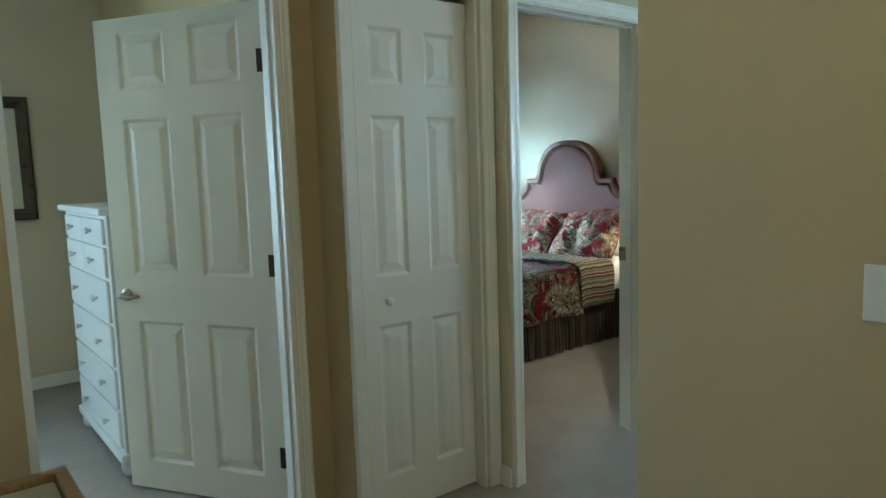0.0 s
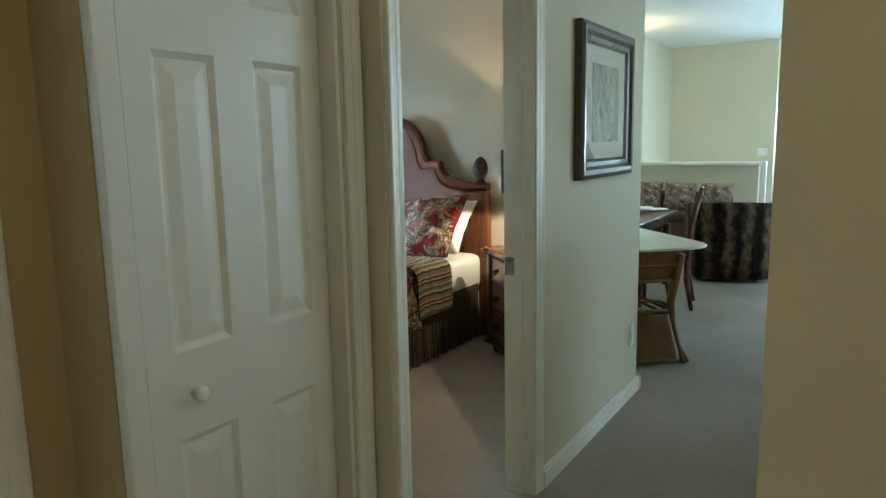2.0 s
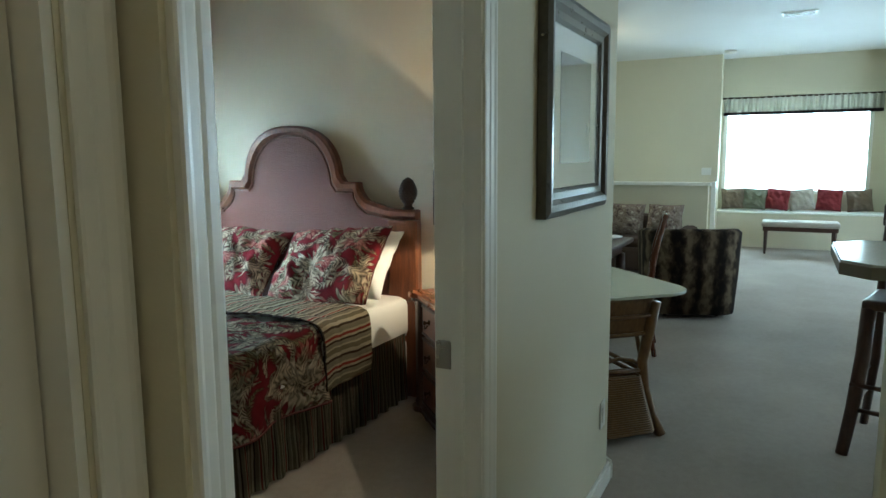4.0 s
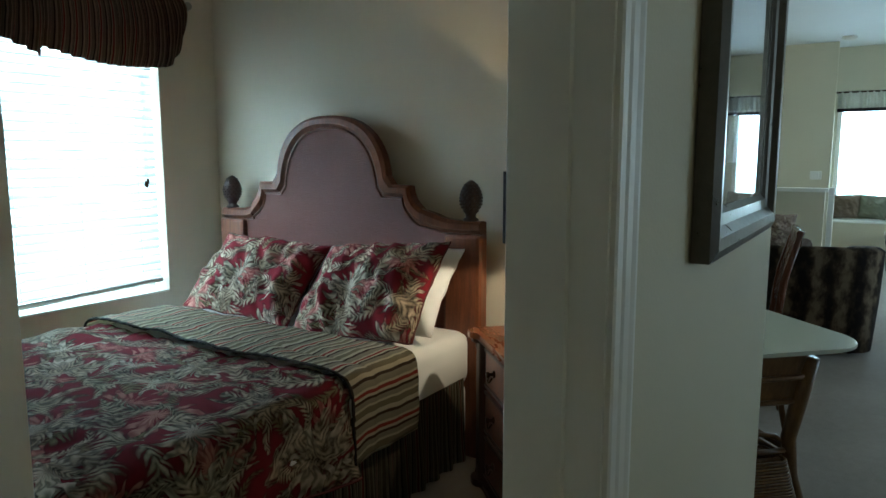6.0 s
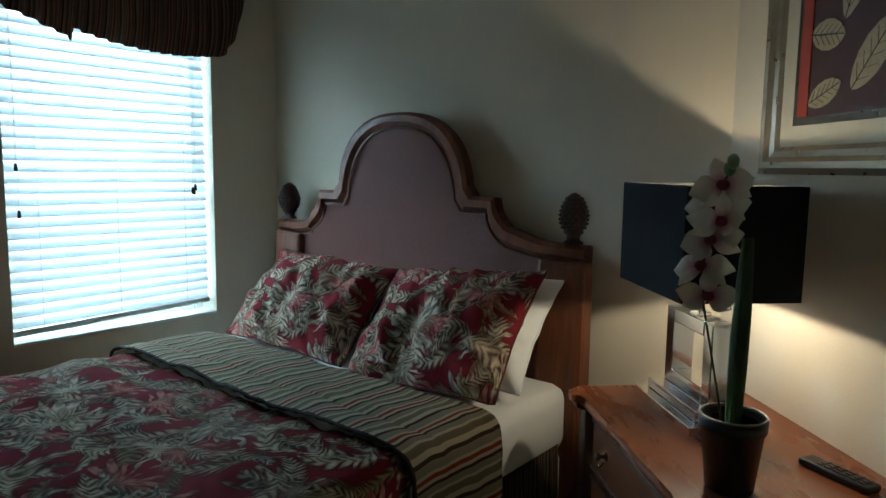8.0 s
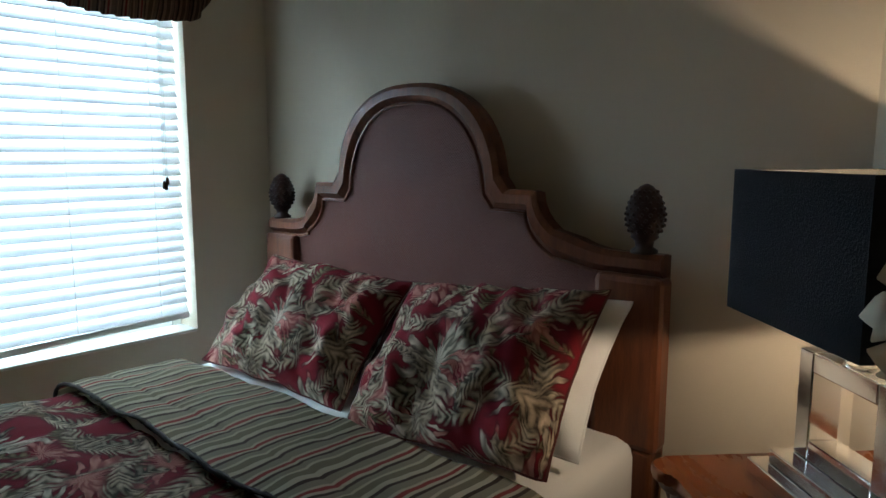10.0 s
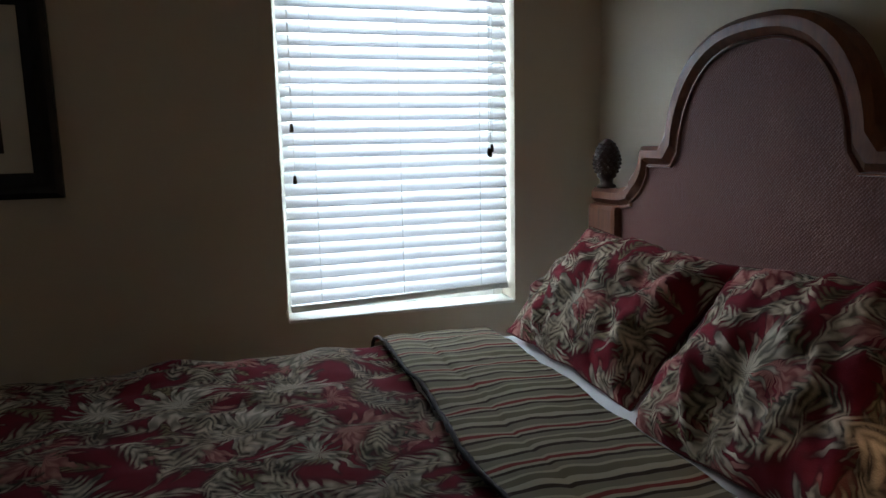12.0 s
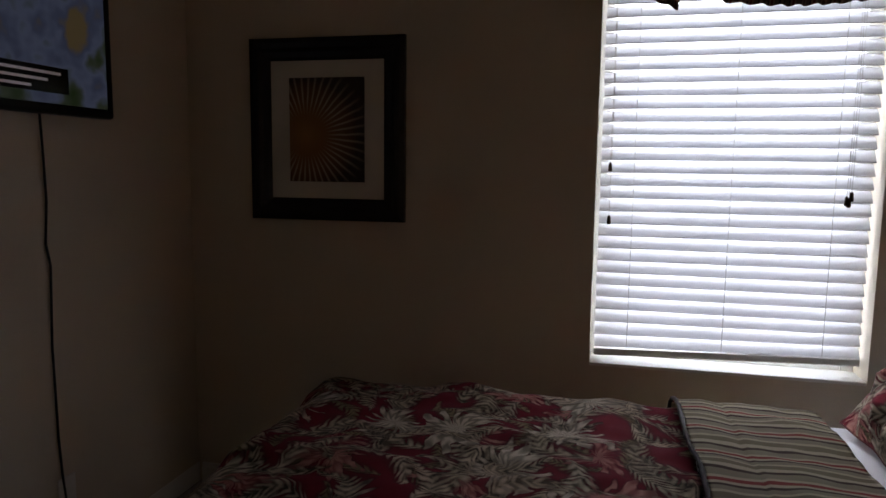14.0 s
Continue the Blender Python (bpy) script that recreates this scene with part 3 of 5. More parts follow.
def swing_door(name, hinge, angle, w, t, label, way, hinges_out, st=0.115, mid=0.105, rails=((0, 0.175), (0.79, 0.935), (1.635, 1.735), (1.945, 2.045)), knob_z=0.925):
    """Six-panel door; hinge edge at the local origin, leaf along +x."""
    d = thing(name, Matrix.Translation(hinge) @ Matrix.Rotation(radians(angle), 4, "Z"), label, "door", kind="structure")
    h = 2.045
    c1, c2 = (st, w / 2 - mid / 2), (w / 2 + mid / 2, w - st)
    panel_leaf(d, 0, w, h, t, (c1, c2), st, rails)
    lever(d, w - 0.065, knob_z, t, way, NICKEL)
    for z in (0.22, 1.02, 1.82):
        bm = B()
        y = 0.0 if hinges_out < 0 else t
        tube(bm, [(-0.006, y + hinges_out * 0.006, z - 0.045), (-0.006, y + hinges_out * 0.006, z + 0.045)], 0.010, 10)
        box(bm, -0.004, 0.038, y - 0.001, y + 0.002, z - 0.044, z + 0.044) if hinges_out > 0 else box(bm, -0.004, 0.030, y - 0.002, y + 0.001, z - 0.044, z + 0.044)
        part("hinge", bm, BRONZE, d, "dark bronze hinge")
    return d


swing_door("door_1", (2.560, 4.400, 0.012), 47.5, 0.82, 0.035, "cream six-panel bedroom door standing half open", -1, 1)
swing_door("door_2", (1.674, 4.752, 0.012), 122, 0.835, 0.035, "cream six-panel second bedroom door standing half open", -1, 1, 0.118, 0.122, ((0, 0.13), (0.765, 0.970), (1.63, 1.750), (1.985, 2.045)), 0.88)

bif = thing("closet_door", (1.837, 4.41, 0.015), "closed cream bifold closet door with a small white knob", "closet door", kind="structure")
for k in range(2):
    w = 0.2729
    x = k * 0.273
    a, b = (0.066, 0.053) if k == 0 else (0.053, 0.066)
    panel_leaf(bif, x, w, 2.045, 0.03, ((x + a, x + w - b),), 0.055, ((0, 0.16), (0.778, 0.97), (1.588, 1.705), (1.915, 2.045)), False)
bm = B()
lathe(bm, ((0.008, 0), (0.008, 0.012), (0.017, 0.020), (0.018, 0.030), (0.010, 0.036)), 16, pose(0.106, 0, 0.876, 90))
part("knob", bm, TRIM, bif, "round white knob", True)


# ---- bedroom: window, blind, valance ----
win = thing("window_1", (4.62, 7.64, 0.645), "white-framed bedroom window behind a lowered blind", "window", kind="structure")
for n_, d_ in (("frame_side", (-0.463, -0.42, -0.03, 0.02, 0, 1.505)), ("frame_side", (0.42, 0.463, -0.03, 0.02, 0, 1.505)), ("frame_bottom", (-0.42, 0.42, -0.03, 0.02, 0, 0.045)), ("frame_top", (-0.42, 0.42, -0.03, 0.02, 1.46, 1.505)), ("meeting_rail", (-0.42, 0.42, -0.008, 0.010, 0.715, 0.729))):
    boxpart(n_, d_, TRIM, win)
for z0, z1 in ((0.045, 0.71), (0.735, 1.46)):
    p_ = boxpart("pane", (-0.42, 0.42, -0.004, 0.0, z0, z1), glass("window_glass"), win, 0)
    p_.visible_shadow = False
boxpart("window_sill", (-0.462, 0.462, -0.165, -0.03, 0.0, 0.012), TRIM, win, 0.003)
SKYGLOW = glow("bright_overcast_daylight", (0.74, 0.89, 1.0), 5.0)
for nm, d_ in (("backdrop", (3.0, 6.3, 8.6, 8.62, 0.0, 3.4)), ("backdrop", (-2.4, 0.9, 8.6, 8.62, 0.0, 3.4)), ("backdrop", (15.2, 15.22, 0.5, 6.4, 0.0, 3.6)), ("backdrop", (7.0, 12.6, -2.6, -2.58, 0.0, 3.4))):
    tagged(boxpart(nm, d_, SKYGLOW, None, 0), "bright white daylight outside the window", "backdrop", kind="structure")

blind = thing("window_blind", (4.62, 7.535, 0.67), "white horizontal slat blind lowered with a tilted bottom rail", "blind")
SW, PITCH = 0.448, 0.0455


def slat_mesh(tilt):
    bm = B()
    n = 5
    rows = []
    for i in range(n):
        s = (i / (n - 1) - 0.5) * 0.050
        c = 0.0035 * (1 - (2 * i / (n - 1) - 1) ** 2)
        y, z = s * math.cos(tilt) - c * math.sin(tilt), s * math.sin(tilt) + c * math.cos(tilt)
        rows.append([bm.verts.new((x, y, z)) for x in (-SW, -SW / 2, 0, SW / 2, SW)])
    for a, b in zip(rows, rows[1:]):
        for i in range(4):
            bm.faces.new((a[i], a[i + 1], b[i + 1], b[i]))
    for row in (rows[0], rows[-1]):  # rounded long edges
        tube(bm, [row[0].co.copy(), row[-1].co.copy()], 0.0016, 6)
    me = finish(bm, True)
    me.materials.append(SLAT)
    return me


SLATS = slat_mesh(radians(55))
k = 0
z = 0.068
while z < 1.46:
    part("slat", SLATS, SLAT, blind, m=pose(random.uniform(-0.001, 0.001), 0, z, random.uniform(-0.7, 0.7), random.uniform(-0.06, 0.06) - max(0, 1.2 - k * 0.4), 0))
    z += PITCH
    k += 1
boxpart("bottom_rail", (-SW, SW, -0.026, 0.026, -0.013, 0.013), WHITEPLASTIC, blind, 0.004, m=pose(0, 0, 0.032, 0, -1.6))
boxpart("head_rail", (-SW, SW, -0.03, 0.03, 1.44, 1.48), SLAT, blind, 0.003)
for x in (-0.33, 0.0, 0.33):
    for y in (-0.016, 0.016):
        bm = B()
        tube(bm, [(x, y, 0.03), (x, y, 1.45)], 0.0011, 5)
        part("ladder_cord", bm, WHITEPLASTIC, blind)
for x, zs in ((-0.415, (0.69,)), (-0.412, (0.50,)), (0.365, (0.58,)), (0.372, (0.60,)), (0.358, (0.585,))):
    bm = B()
    tube(bm, [(x, -0.045, 1.45), (x + 0.002, -0.046, 1.0), (x, -0.045, zs[0] + 0.03)], 0.0011, 5)
    c_ = part("pull_cord", bm, WHITEPLASTIC, blind)
    bm = B()
    lathe(bm, ((0.003, 0.032), (0.006, 0.026), (0.008, 0.004), (0.006, 0.0)), 10, pose(x, -0.045, zs[0]))
    part("tassel", bm, BRONZE, c_, "brown cord tassel", True)

val = thing("window_valance", (4.64, 7.40, 1.9), "gathered brown striped balloon valance on a rod", "valance")


def valance_fn(u, v):
    x = -0.62 + 1.16 * u
    pleat = 0.016 * math.sin(u * 2 * math.pi * 21 + 0.8 * math.sin(u * 19)) + 0.010 * noise.noise(Vector((u * 30, v * 2, 1)))
    hem = 0.035 - 0.05 * math.sin(math.pi * min(1, max(0, (u - 0.33) / 0.67))) ** 0.8 if u > 0.33 else 0.10 - 0.115 * (u / 0.33) ** 1.4
    if u > 0.9:
        hem += 0.16 * ((u - 0.9) / 0.1) ** 2
    z = hem + (0.42 - hem) * v
    belly = 0.075 * math.sin(math.pi * min(1, v * 0.9 + 0.1)) ** 0.7
    return (x, -belly - pleat * (0.35 + 0.65 * (1 - v)), z)


part("cloth", grid_cloth(190, 14, valance_fn, 0.004), VALANCE, val)
bm = B()
tube(bm, [(-0.60, -0.02, 0.36), (0.565, -0.02, 0.36)], 0.011, 10)
part("rod", bm, NICKEL, val, "metal curtain rod", True)
for x in (-0.625, 0.585):
    bm = B()
    lathe(bm, ((0.006, -0.024), (0.018, -0.016), (0.026, 0), (0.018, 0.016), (0.006, 0.024)), 16, pose(x, -0.02, 0.36, 0, 90))
    part("rod_finial", bm, NICKEL, val, "round finial", True)
    boxpart("bracket", (x * 0.9 - 0.008, x * 0.9 + 0.008, -0.02, 0.073, 0.352, 0.368), NICKEL, val)

# ---- bedroom: bed ----
BY = 6.416
hb = thing("headboard", (5.398, BY, 0), "cherry wood headboard with an arched leather panel and carved finials", "headboard")


def arch(inset):
    """Upper outline of the headboard, from one side to the other, moved inwards by inset."""
    half = []
    i = inset
    half.append((0.870, 1.128 - i)), half.append((0.80, 1.128 - i))
    for a in range(9):
        q = a / 8 * math.pi / 2
        half.append((0.74 - i * 0.6 - 0.225 * math.sin(q), 1.128 - i + (0.155) * (1 - math.cos(q))))
    half.append((0.505 - i * 0.9, 1.285 - i)), half.append((0.415 - i, 1.285 - i))
    for a in range(1, 15):
        q = a / 14 * math.pi / 2
        half.append(((0.382 - i) * math.cos(q) ** 0.80, 1.285 - i + 0.347 * math.sin(q) ** 0.95))
    half[-1] = (0.0, 1.632 - i)
    left = [(-x, z) for x, z in reversed(half[:-1])]
    return [(y + 0.044 * (1 if abs(y) < 0.6 else 0), z) for y, z in half + left]


def outline_solid(pts, zb, x0, x1, bevel=0.0):
    """Upright slab in the y-z plane below the arch."""
    bm = B()
    prism(bm, [(y, z) for y, z in pts] + [(pts[-1][0], zb), (pts[0][0], zb)], x0, x1, bevel)
    bmesh.ops.transform(bm, matrix=Matrix(((0, 1, 0, 0), (1, 0, 0, 0), (0, 0, 1, 0), (0, 0, 0, 1))), verts=bm.verts)
    return bm


part("back_board", outline_solid(arch(0.004), 0.35, -0.035, 0.0), CHERRY, hb)
part("panel", outline_solid(arch(0.058), 0.40, -0.052, -0.036, 0.004), LEATHER, hb, "embossed plum leather panel")


def rim(inset, width, x0, x1):
    a, b = arch(inset), arch(inset + width)
    bm = B()
    rows = []
    for (ya, za), (yb, zb) in zip(a, b):
        m1 = ((ya * 0.75 + yb * 0.25), (za * 0.75 + zb * 0.25))
        m2 = ((ya * 0.3 + yb * 0.7), (za * 0.3 + zb * 0.7))
        rows.append([bm.verts.new(p) for p in ((x1, ya, za), (x0 * 0.8, ya, za), (x0, *m1), (x0 * 1.02, *m2), (x0 * 0.75, yb, zb), (x1, yb, zb))])
    for r, s in zip(rows, rows[1:]):
        for i in range(6):
            bm.faces.new((r[i], r[(i + 1) % 6], s[(i + 1) % 6], s[i]))
    bm.faces.new(rows[0]), bm.faces.new(rows[-1][::-1])
    return bm


part("rim_moulding", rim(0.0, 0.058, -0.070, -0.02), CHERRY, hb, "raised wooden rim")
part("inner_bead", rim(0.060, 0.012, -0.060, -0.04), CHERRY, hb, "thin dark bead")
for s in (-1, 1):
    bm = B()
    box(bm, -0.085, -0.0, s * 0.782 - 0.100, s * 0.782 + 0.100, 0.58, 1.069, 0.020)
    box(bm, -0.078, -0.005, s * 0.81 - 0.060, s * 0.81 + 0.060, 0.0, 0.585, 0.012)
    post = part("post", bm, CHERRY, hb)
    bm = B()
    lathe(bm, ((0.034, 0.0), (0.034, 0.008), (0.022, 0.016), (0.024, 0.030), (0.036, 0.040), (0.033, 0.046), (0.041, 0.058), (0.048, 0.082), (0.048, 0.104), (0.042, 0.128), (0.030, 0.150), (0.016, 0.164), (0.004, 0.170)), 24)
    for ring in range(8):
        zz = 0.056 + ring * 0.0135
        rr = (0.040, 0.0455, 0.048, 0.048, 0.0455, 0.041, 0.035, 0.027)[ring]
        for a in range(14):
            q = 2 * math.pi * (a + 0.5 * (ring % 2)) / 14
            bmesh.ops.create_icosphere(bm, subdivisions=1, radius=0.0056, matrix=Matrix.Translation((rr * math.cos(q), rr * math.sin(q), zz)))
    part("finial", bm, DARKWOOD, post, "dark carved pineapple finial", True, pose(-0.04, s * 0.81, 1.127) @ Matrix.Diagonal((1.06, 1.06, 1.10, 1)))

BC = 6.380  # middle of the bedding
bed = thing("bed", (4.30, BC, 0), "queen bed mattress and box base with white fitted sheet", "bed")
YH = 0.79  # half width over the bedding
boxpart("box_spring", (-0.94, 1.05, -0.77, 0.77, 0.10, 0.36), LINEN, bed, 0.03)
bm = B()
box(bm, -0.95, 1.055, -0.79, 0.79, 0.36, 0.615, 0.055)
part("mattress", bm, LINEN, bed, "white fitted sheet", True)
for x in (-0.85, 0.95):
    for y in (-0.68, 0.68):
        bm = B()
        tube(bm, [(x, y, 0), (x, y, 0.11)], 0.025, 10)
        part("foot", bm, BLACK, bed)


def skirt_fn(u, v):
    """Pleated cloth from the head round the foot and back."""
    L = [(0.98, -0.785), (-0.955, -0.785), (-0.955, 0.785), (0.98, 0.785)]
    seg = [1.935, 1.57, 1.935]
    d = u * sum(seg)
    for i, s in enumerate(seg):
        if d <= s or i == 2:
            break
        d -= s
    a, b = Vector(L[i]), Vector(L[i + 1])
    t = (b - a).normalized()
    p = a + t * d
    nrm = Vector((t.y, -t.x))
    nrm = -nrm if nrm.dot(p) < 0 else nrm
    w = 0.014 * math.sin(u * 5.44 * 2 * math.pi * 9) * (1 - v) + 0.012 * (1 - v)
    p = p + nrm * w
    return (p.x, p.y, 0.012 + 0.40 * v)


part("bed_skirt", grid_cloth(420, 6, skirt_fn, 0.003), SKIRT, bed, "gathered brown striped bed skirt")


def drape(x, y, half, top, drop, round_=0.07):
    """Height and place of a cloth point at signed distance y across the bed."""
    a = abs(y)
    flat = half - round_
    if a <= flat:
        return y, top
    over = a - flat
    arc = round_ * math.pi / 2
    s = 1 if y > 0 else -1
    if over < arc:
        q = over / round_
        return s * (flat + round_ * math.sin(q)), top - round_ * (1 - math.cos(q))
    return s * half, top - round_ - (over - arc)


def duvet_fn(u, v):
    x = -1.02 - 0.36 + u * 1.52
    y = (v - 0.5) * 2 * 1.13
    top = 0.634
    yy, zz = drape(x, y, YH + 0.015, top, 0.4)
    xx = x
    fx = -0.95
    if x < fx:  # fold over the foot end
        over = fx - x
        r, arc = 0.09, 0.09 * math.pi / 2
        if over < arc:
            xx, zz = fx - r * math.sin(over / r), zz - r * (1 - math.cos(over / r))
        else:
            xx, zz = fx - r, zz - r - (over - arc)
        zz = max(zz, 0.28 if abs(y) < YH else 0.20)
    w = fold((x * 1.0, y * 1.3, 0.3), 3.1, 0.024) + fold((x * 0.8, y * 1.5, 2.0), 8.0, 0.016) + fold((x, y, 5.0), 21.0, 0.005)
    side = 1 if y > 0 else -1
    if abs(y) > YH:
        hem = 0.03 * math.sin(x * 13) * min(1, (abs(y) - YH) * 3)
        return (xx, yy + side * (w + hem + 0.01), zz)
    return (xx - (0.02 if x < fx else 0), yy, zz + w)


duvet = tagged(part("comforter", grid_cloth(110, 150, duvet_fn, 0.006), FLORAL), "burgundy tropical floral comforter spread over the bed", "comforter")
duvet.matrix_basis = pose(4.30, BC, 0)
for v_ in (0.0, 1.0):
    bm = B()
    tube(bm, [duvet_fn(i / 90, v_) for i in range(91)], 0.006, 6)
    part("hem", bm, FLORAL, duvet, "stitched hem", True)


def turn_fn(u, v):
    y = (v - 0.5) * 2 * 1.12
    skew = 0.008 * math.sin(y * 5) + 0.006 * math.sin(y * 11)
    x = 0.130 + skew + u * (0.405 - skew)
    lift = 0.015 * math.sin(math.pi * min(1, u * 2.2 + 0.25)) if u < 0.35 else 0.007
    yy, zz = drape(x, y, YH + 0.030, 0.652, 0.4)
    w = fold((x * 1.4, y * 1.2, 7.3), 5.0, 0.013) + fold((x, y, 9.0), 17.0, 0.005)
    side = 1 if y > 0 else -1
    if abs(y) > YH:
        return (x, yy + side * (w + lift * 0.6 + 0.012 + 0.02 * math.sin(x * 17) * (abs(y) - YH)), zz)
    return (x, yy, zz + w + lift * 0.75 * (0.4 + 0.6 * min(1, (1 - u) * 3)))


turn = tagged(part("turned_down_cover", grid_cloth(34, 150, turn_fn, 0.008), STRIPE), "striped sage, cream and red cover folded back across the bed", "bed cover")
turn.matrix_basis = pose(4.30, BC, 0)
bm = B()
pts = []
for j in range(151):
    p = Vector(turn_fn(0.0, j / 150))
    pts.append(p + Vector((-0.004, 0, 0.003)))
tube(bm, pts, [0.0065 + 0.0025 * noise.noise(p * 60) for p in pts], 8)
for v in bm.verts:
    v.co += Vector((noise.noise(v.co * 120), noise.noise(v.co * 120 + Vector((9, 0, 0))), noise.noise(v.co * 120 + Vector((0, 9, 0))))) * 0.004
part("fringe", bm, FRINGE, turn, "dark brown brush fringe", True)


def pillow(name, w, h, depth, material, m, label, seed, flange=0.0):
    """Soft cushion in local x-z, pinched at the corners."""
    def side(s):
        def fn(u, v):
            a, b = 2 * u - 1, 2 * v - 1
            pinch = 1 - 0.055 * (abs(a) ** 3) * (1 - abs(b) ** 6) * 0 - 0.05 * (1 - abs(a) ** 2) * abs(b) ** 3
            pinch_x = 1 - 0.06 * (1 - b * b) * abs(a) ** 3
            bulge = max(0.0, (1 - abs(a) ** 2.6)) ** 0.62 * max(0.0, (1 - abs(b) ** 2.6)) ** 0.62
            q = Vector((a * w * 2.5, b * h * 2.5, seed))
            wr = 0.040 * noise.noise(q * 1.3) * bulge + 0.026 * noise.noise(Vector((q.x * 3.4 + q.y * 1.5, q.y * 2.2, seed))) * min(1, bulge * 3 + 0.15) + 0.011 * noise.noise(Vector((q.x * 5.0, q.y * 8.0 + q.x * 3.0, seed))) * min(1, bulge + 0.3)
            return (a * w / 2 * pinch_x, s * (bulge * depth / 2 + 0.003) + wr, b * h / 2 * pinch + 0.010 * noise.noise(Vector((a * 3, seed, b))))
        return fn
    front, back = grid_cloth(44, 34, side(-1)), grid_cloth(22, 18, side(1))
    bm = B()
    bm.from_mesh(front), bm.from_mesh(back)
    bpy.data.meshes.remove(front), bpy.data.meshes.remove(back)
    me = finish(bm, True)
    ob = tagged(part(name, me, material), label, "pillow", "pillows on the bed" if "bed" in label else "")
    ob.matrix_basis = m
    edge = B()
    ring = [(side(-1)(u, v), side(1)(u, v)) for u, v in [(i / 24, 0) for i in range(24)] + [(1, i / 18) for i in range(18)] + [(1 - i / 24, 1) for i in range(24)] + [(0, 1 - i / 18) for i in range(19)]]
    tube(edge, [(Vector(a) + Vector(b)) / 2 for a, b in ring], 0.0042, 6)
    part("seam", edge, material, ob, "sewn edge seam", True)
    return ob


# leaning: local -y looks at the foot of the bed
def lean(y, tilt, x, z, yaw=0, roll=0):
    return pose(x, y, z) @ Matrix.Rotation(radians(-90 + yaw), 4, "Z") @ Matrix.Rotation(radians(-tilt), 4, "X") @ Matrix.Rotation(radians(roll), 4, "Y")


pillow("pillow_sham", 0.73, 0.485, 0.21, FLORAL, lean(BY + 0.315, 43, 5.072, 0.803, 5, 3), "burgundy floral pillow sham leaning on the headboard of the bed", 1.0)
pillow("pillow_sham", 0.715, 0.52, 0.20, FLORAL, lean(BY - 0.44, 42, 5.058, 0.815, -5, -7), "burgundy floral pillow sham leaning on the headboard of the bed", 5.0)
pillow("pillow", 0.74, 0.46, 0.22, LINEN, lean(BY - 0.445, 42, 5.165, 0.80, -5, -6), "white pillow behind a floral sham on the bed", 8.0)
pillow("pillow", 0.56, 0.40, 0.15, LINEN, lean(BY + 0.34, 42, 5.215, 0.775, 3, 0), "white pillow behind a floral sham on the bed", 11.0)

# ---- bedroom: nightstand, lamp, orchid ----
# local frame: x along the diagonal wall (to its far end), y towards the wall
NS = pose(4.935, 4.930, 0, 0, 0, 225)
ns = thing("nightstand", NS, "cherry wood nightstand with three drawers and bronze pulls", "nightstand")
NW, ND, NH = 0.40, 0.25, 0.72


def serpentine(grow, steps=8):
    """Plan of the top: straight back, front corners that swell out in a curve."""
    w, d, r, out = NW + grow, ND + grow, 0.045, 0.034
    pts = [(w, d - grow), (-w, d - grow)]
    for i in range(steps + 1):
        q = radians(180 + 90 * i / steps)
        pts.append((-w + r + r * math.cos(q), -d - out + r + r * math.sin(q)))
    for i in range(steps + 1):
        pts.append((-w + 0.070 + 0.038 * i / steps, -d - out * (1 + math.cos(math.pi * i / steps)) / 2))
    pts += [(-x, y) for x, y in reversed(pts[2:])]
    return pts


def plate(pts, z0, z1, bevel=0.0):
    bm = B()
    a, b = [bm.verts.new((x, y, z0)) for x, y in pts], [bm.verts.new((x, y, z1)) for x, y in pts]
    n = len(pts)
    f0, f1 = bm.faces.new(a[::-1]), bm.faces.new(b)
    for i in range(n):
        bm.faces.new((a[i], a[(i + 1) % n], b[(i + 1) % n], b[i]))
    if bevel:
        bmesh.ops.bevel(bm, geom=list(f0.edges) + list(f1.edges), offset=bevel, segments=3, profile=0.5, affect="EDGES")
    return bm


part("body", plate(serpentine(-0.02), 0.09, 0.685), ESPRESSO, ns)
part("top", plate(serpentine(0.012), 0.693, NH, 0.008), CHERRY_TOP, ns, "polished reddish cherry top")
part("top_moulding", plate(serpentine(0.0), 0.678, 0.694, 0.005), ESPRESSO, ns)
part("plinth", plate(serpentine(0.0), 0.07, 0.10, 0.006), ESPRESSO, ns)
for x in (-0.33, 0.33):
    for y in (-0.19, 0.19):
        bm = B()
        lathe(bm, ((0.022, 0), (0.034, 0.015), (0.036, 0.035), (0.026, 0.055), (0.032, 0.072)), 14, pose(x, y, 0))
        part("foot", bm, ESPRESSO, ns, smooth=True)
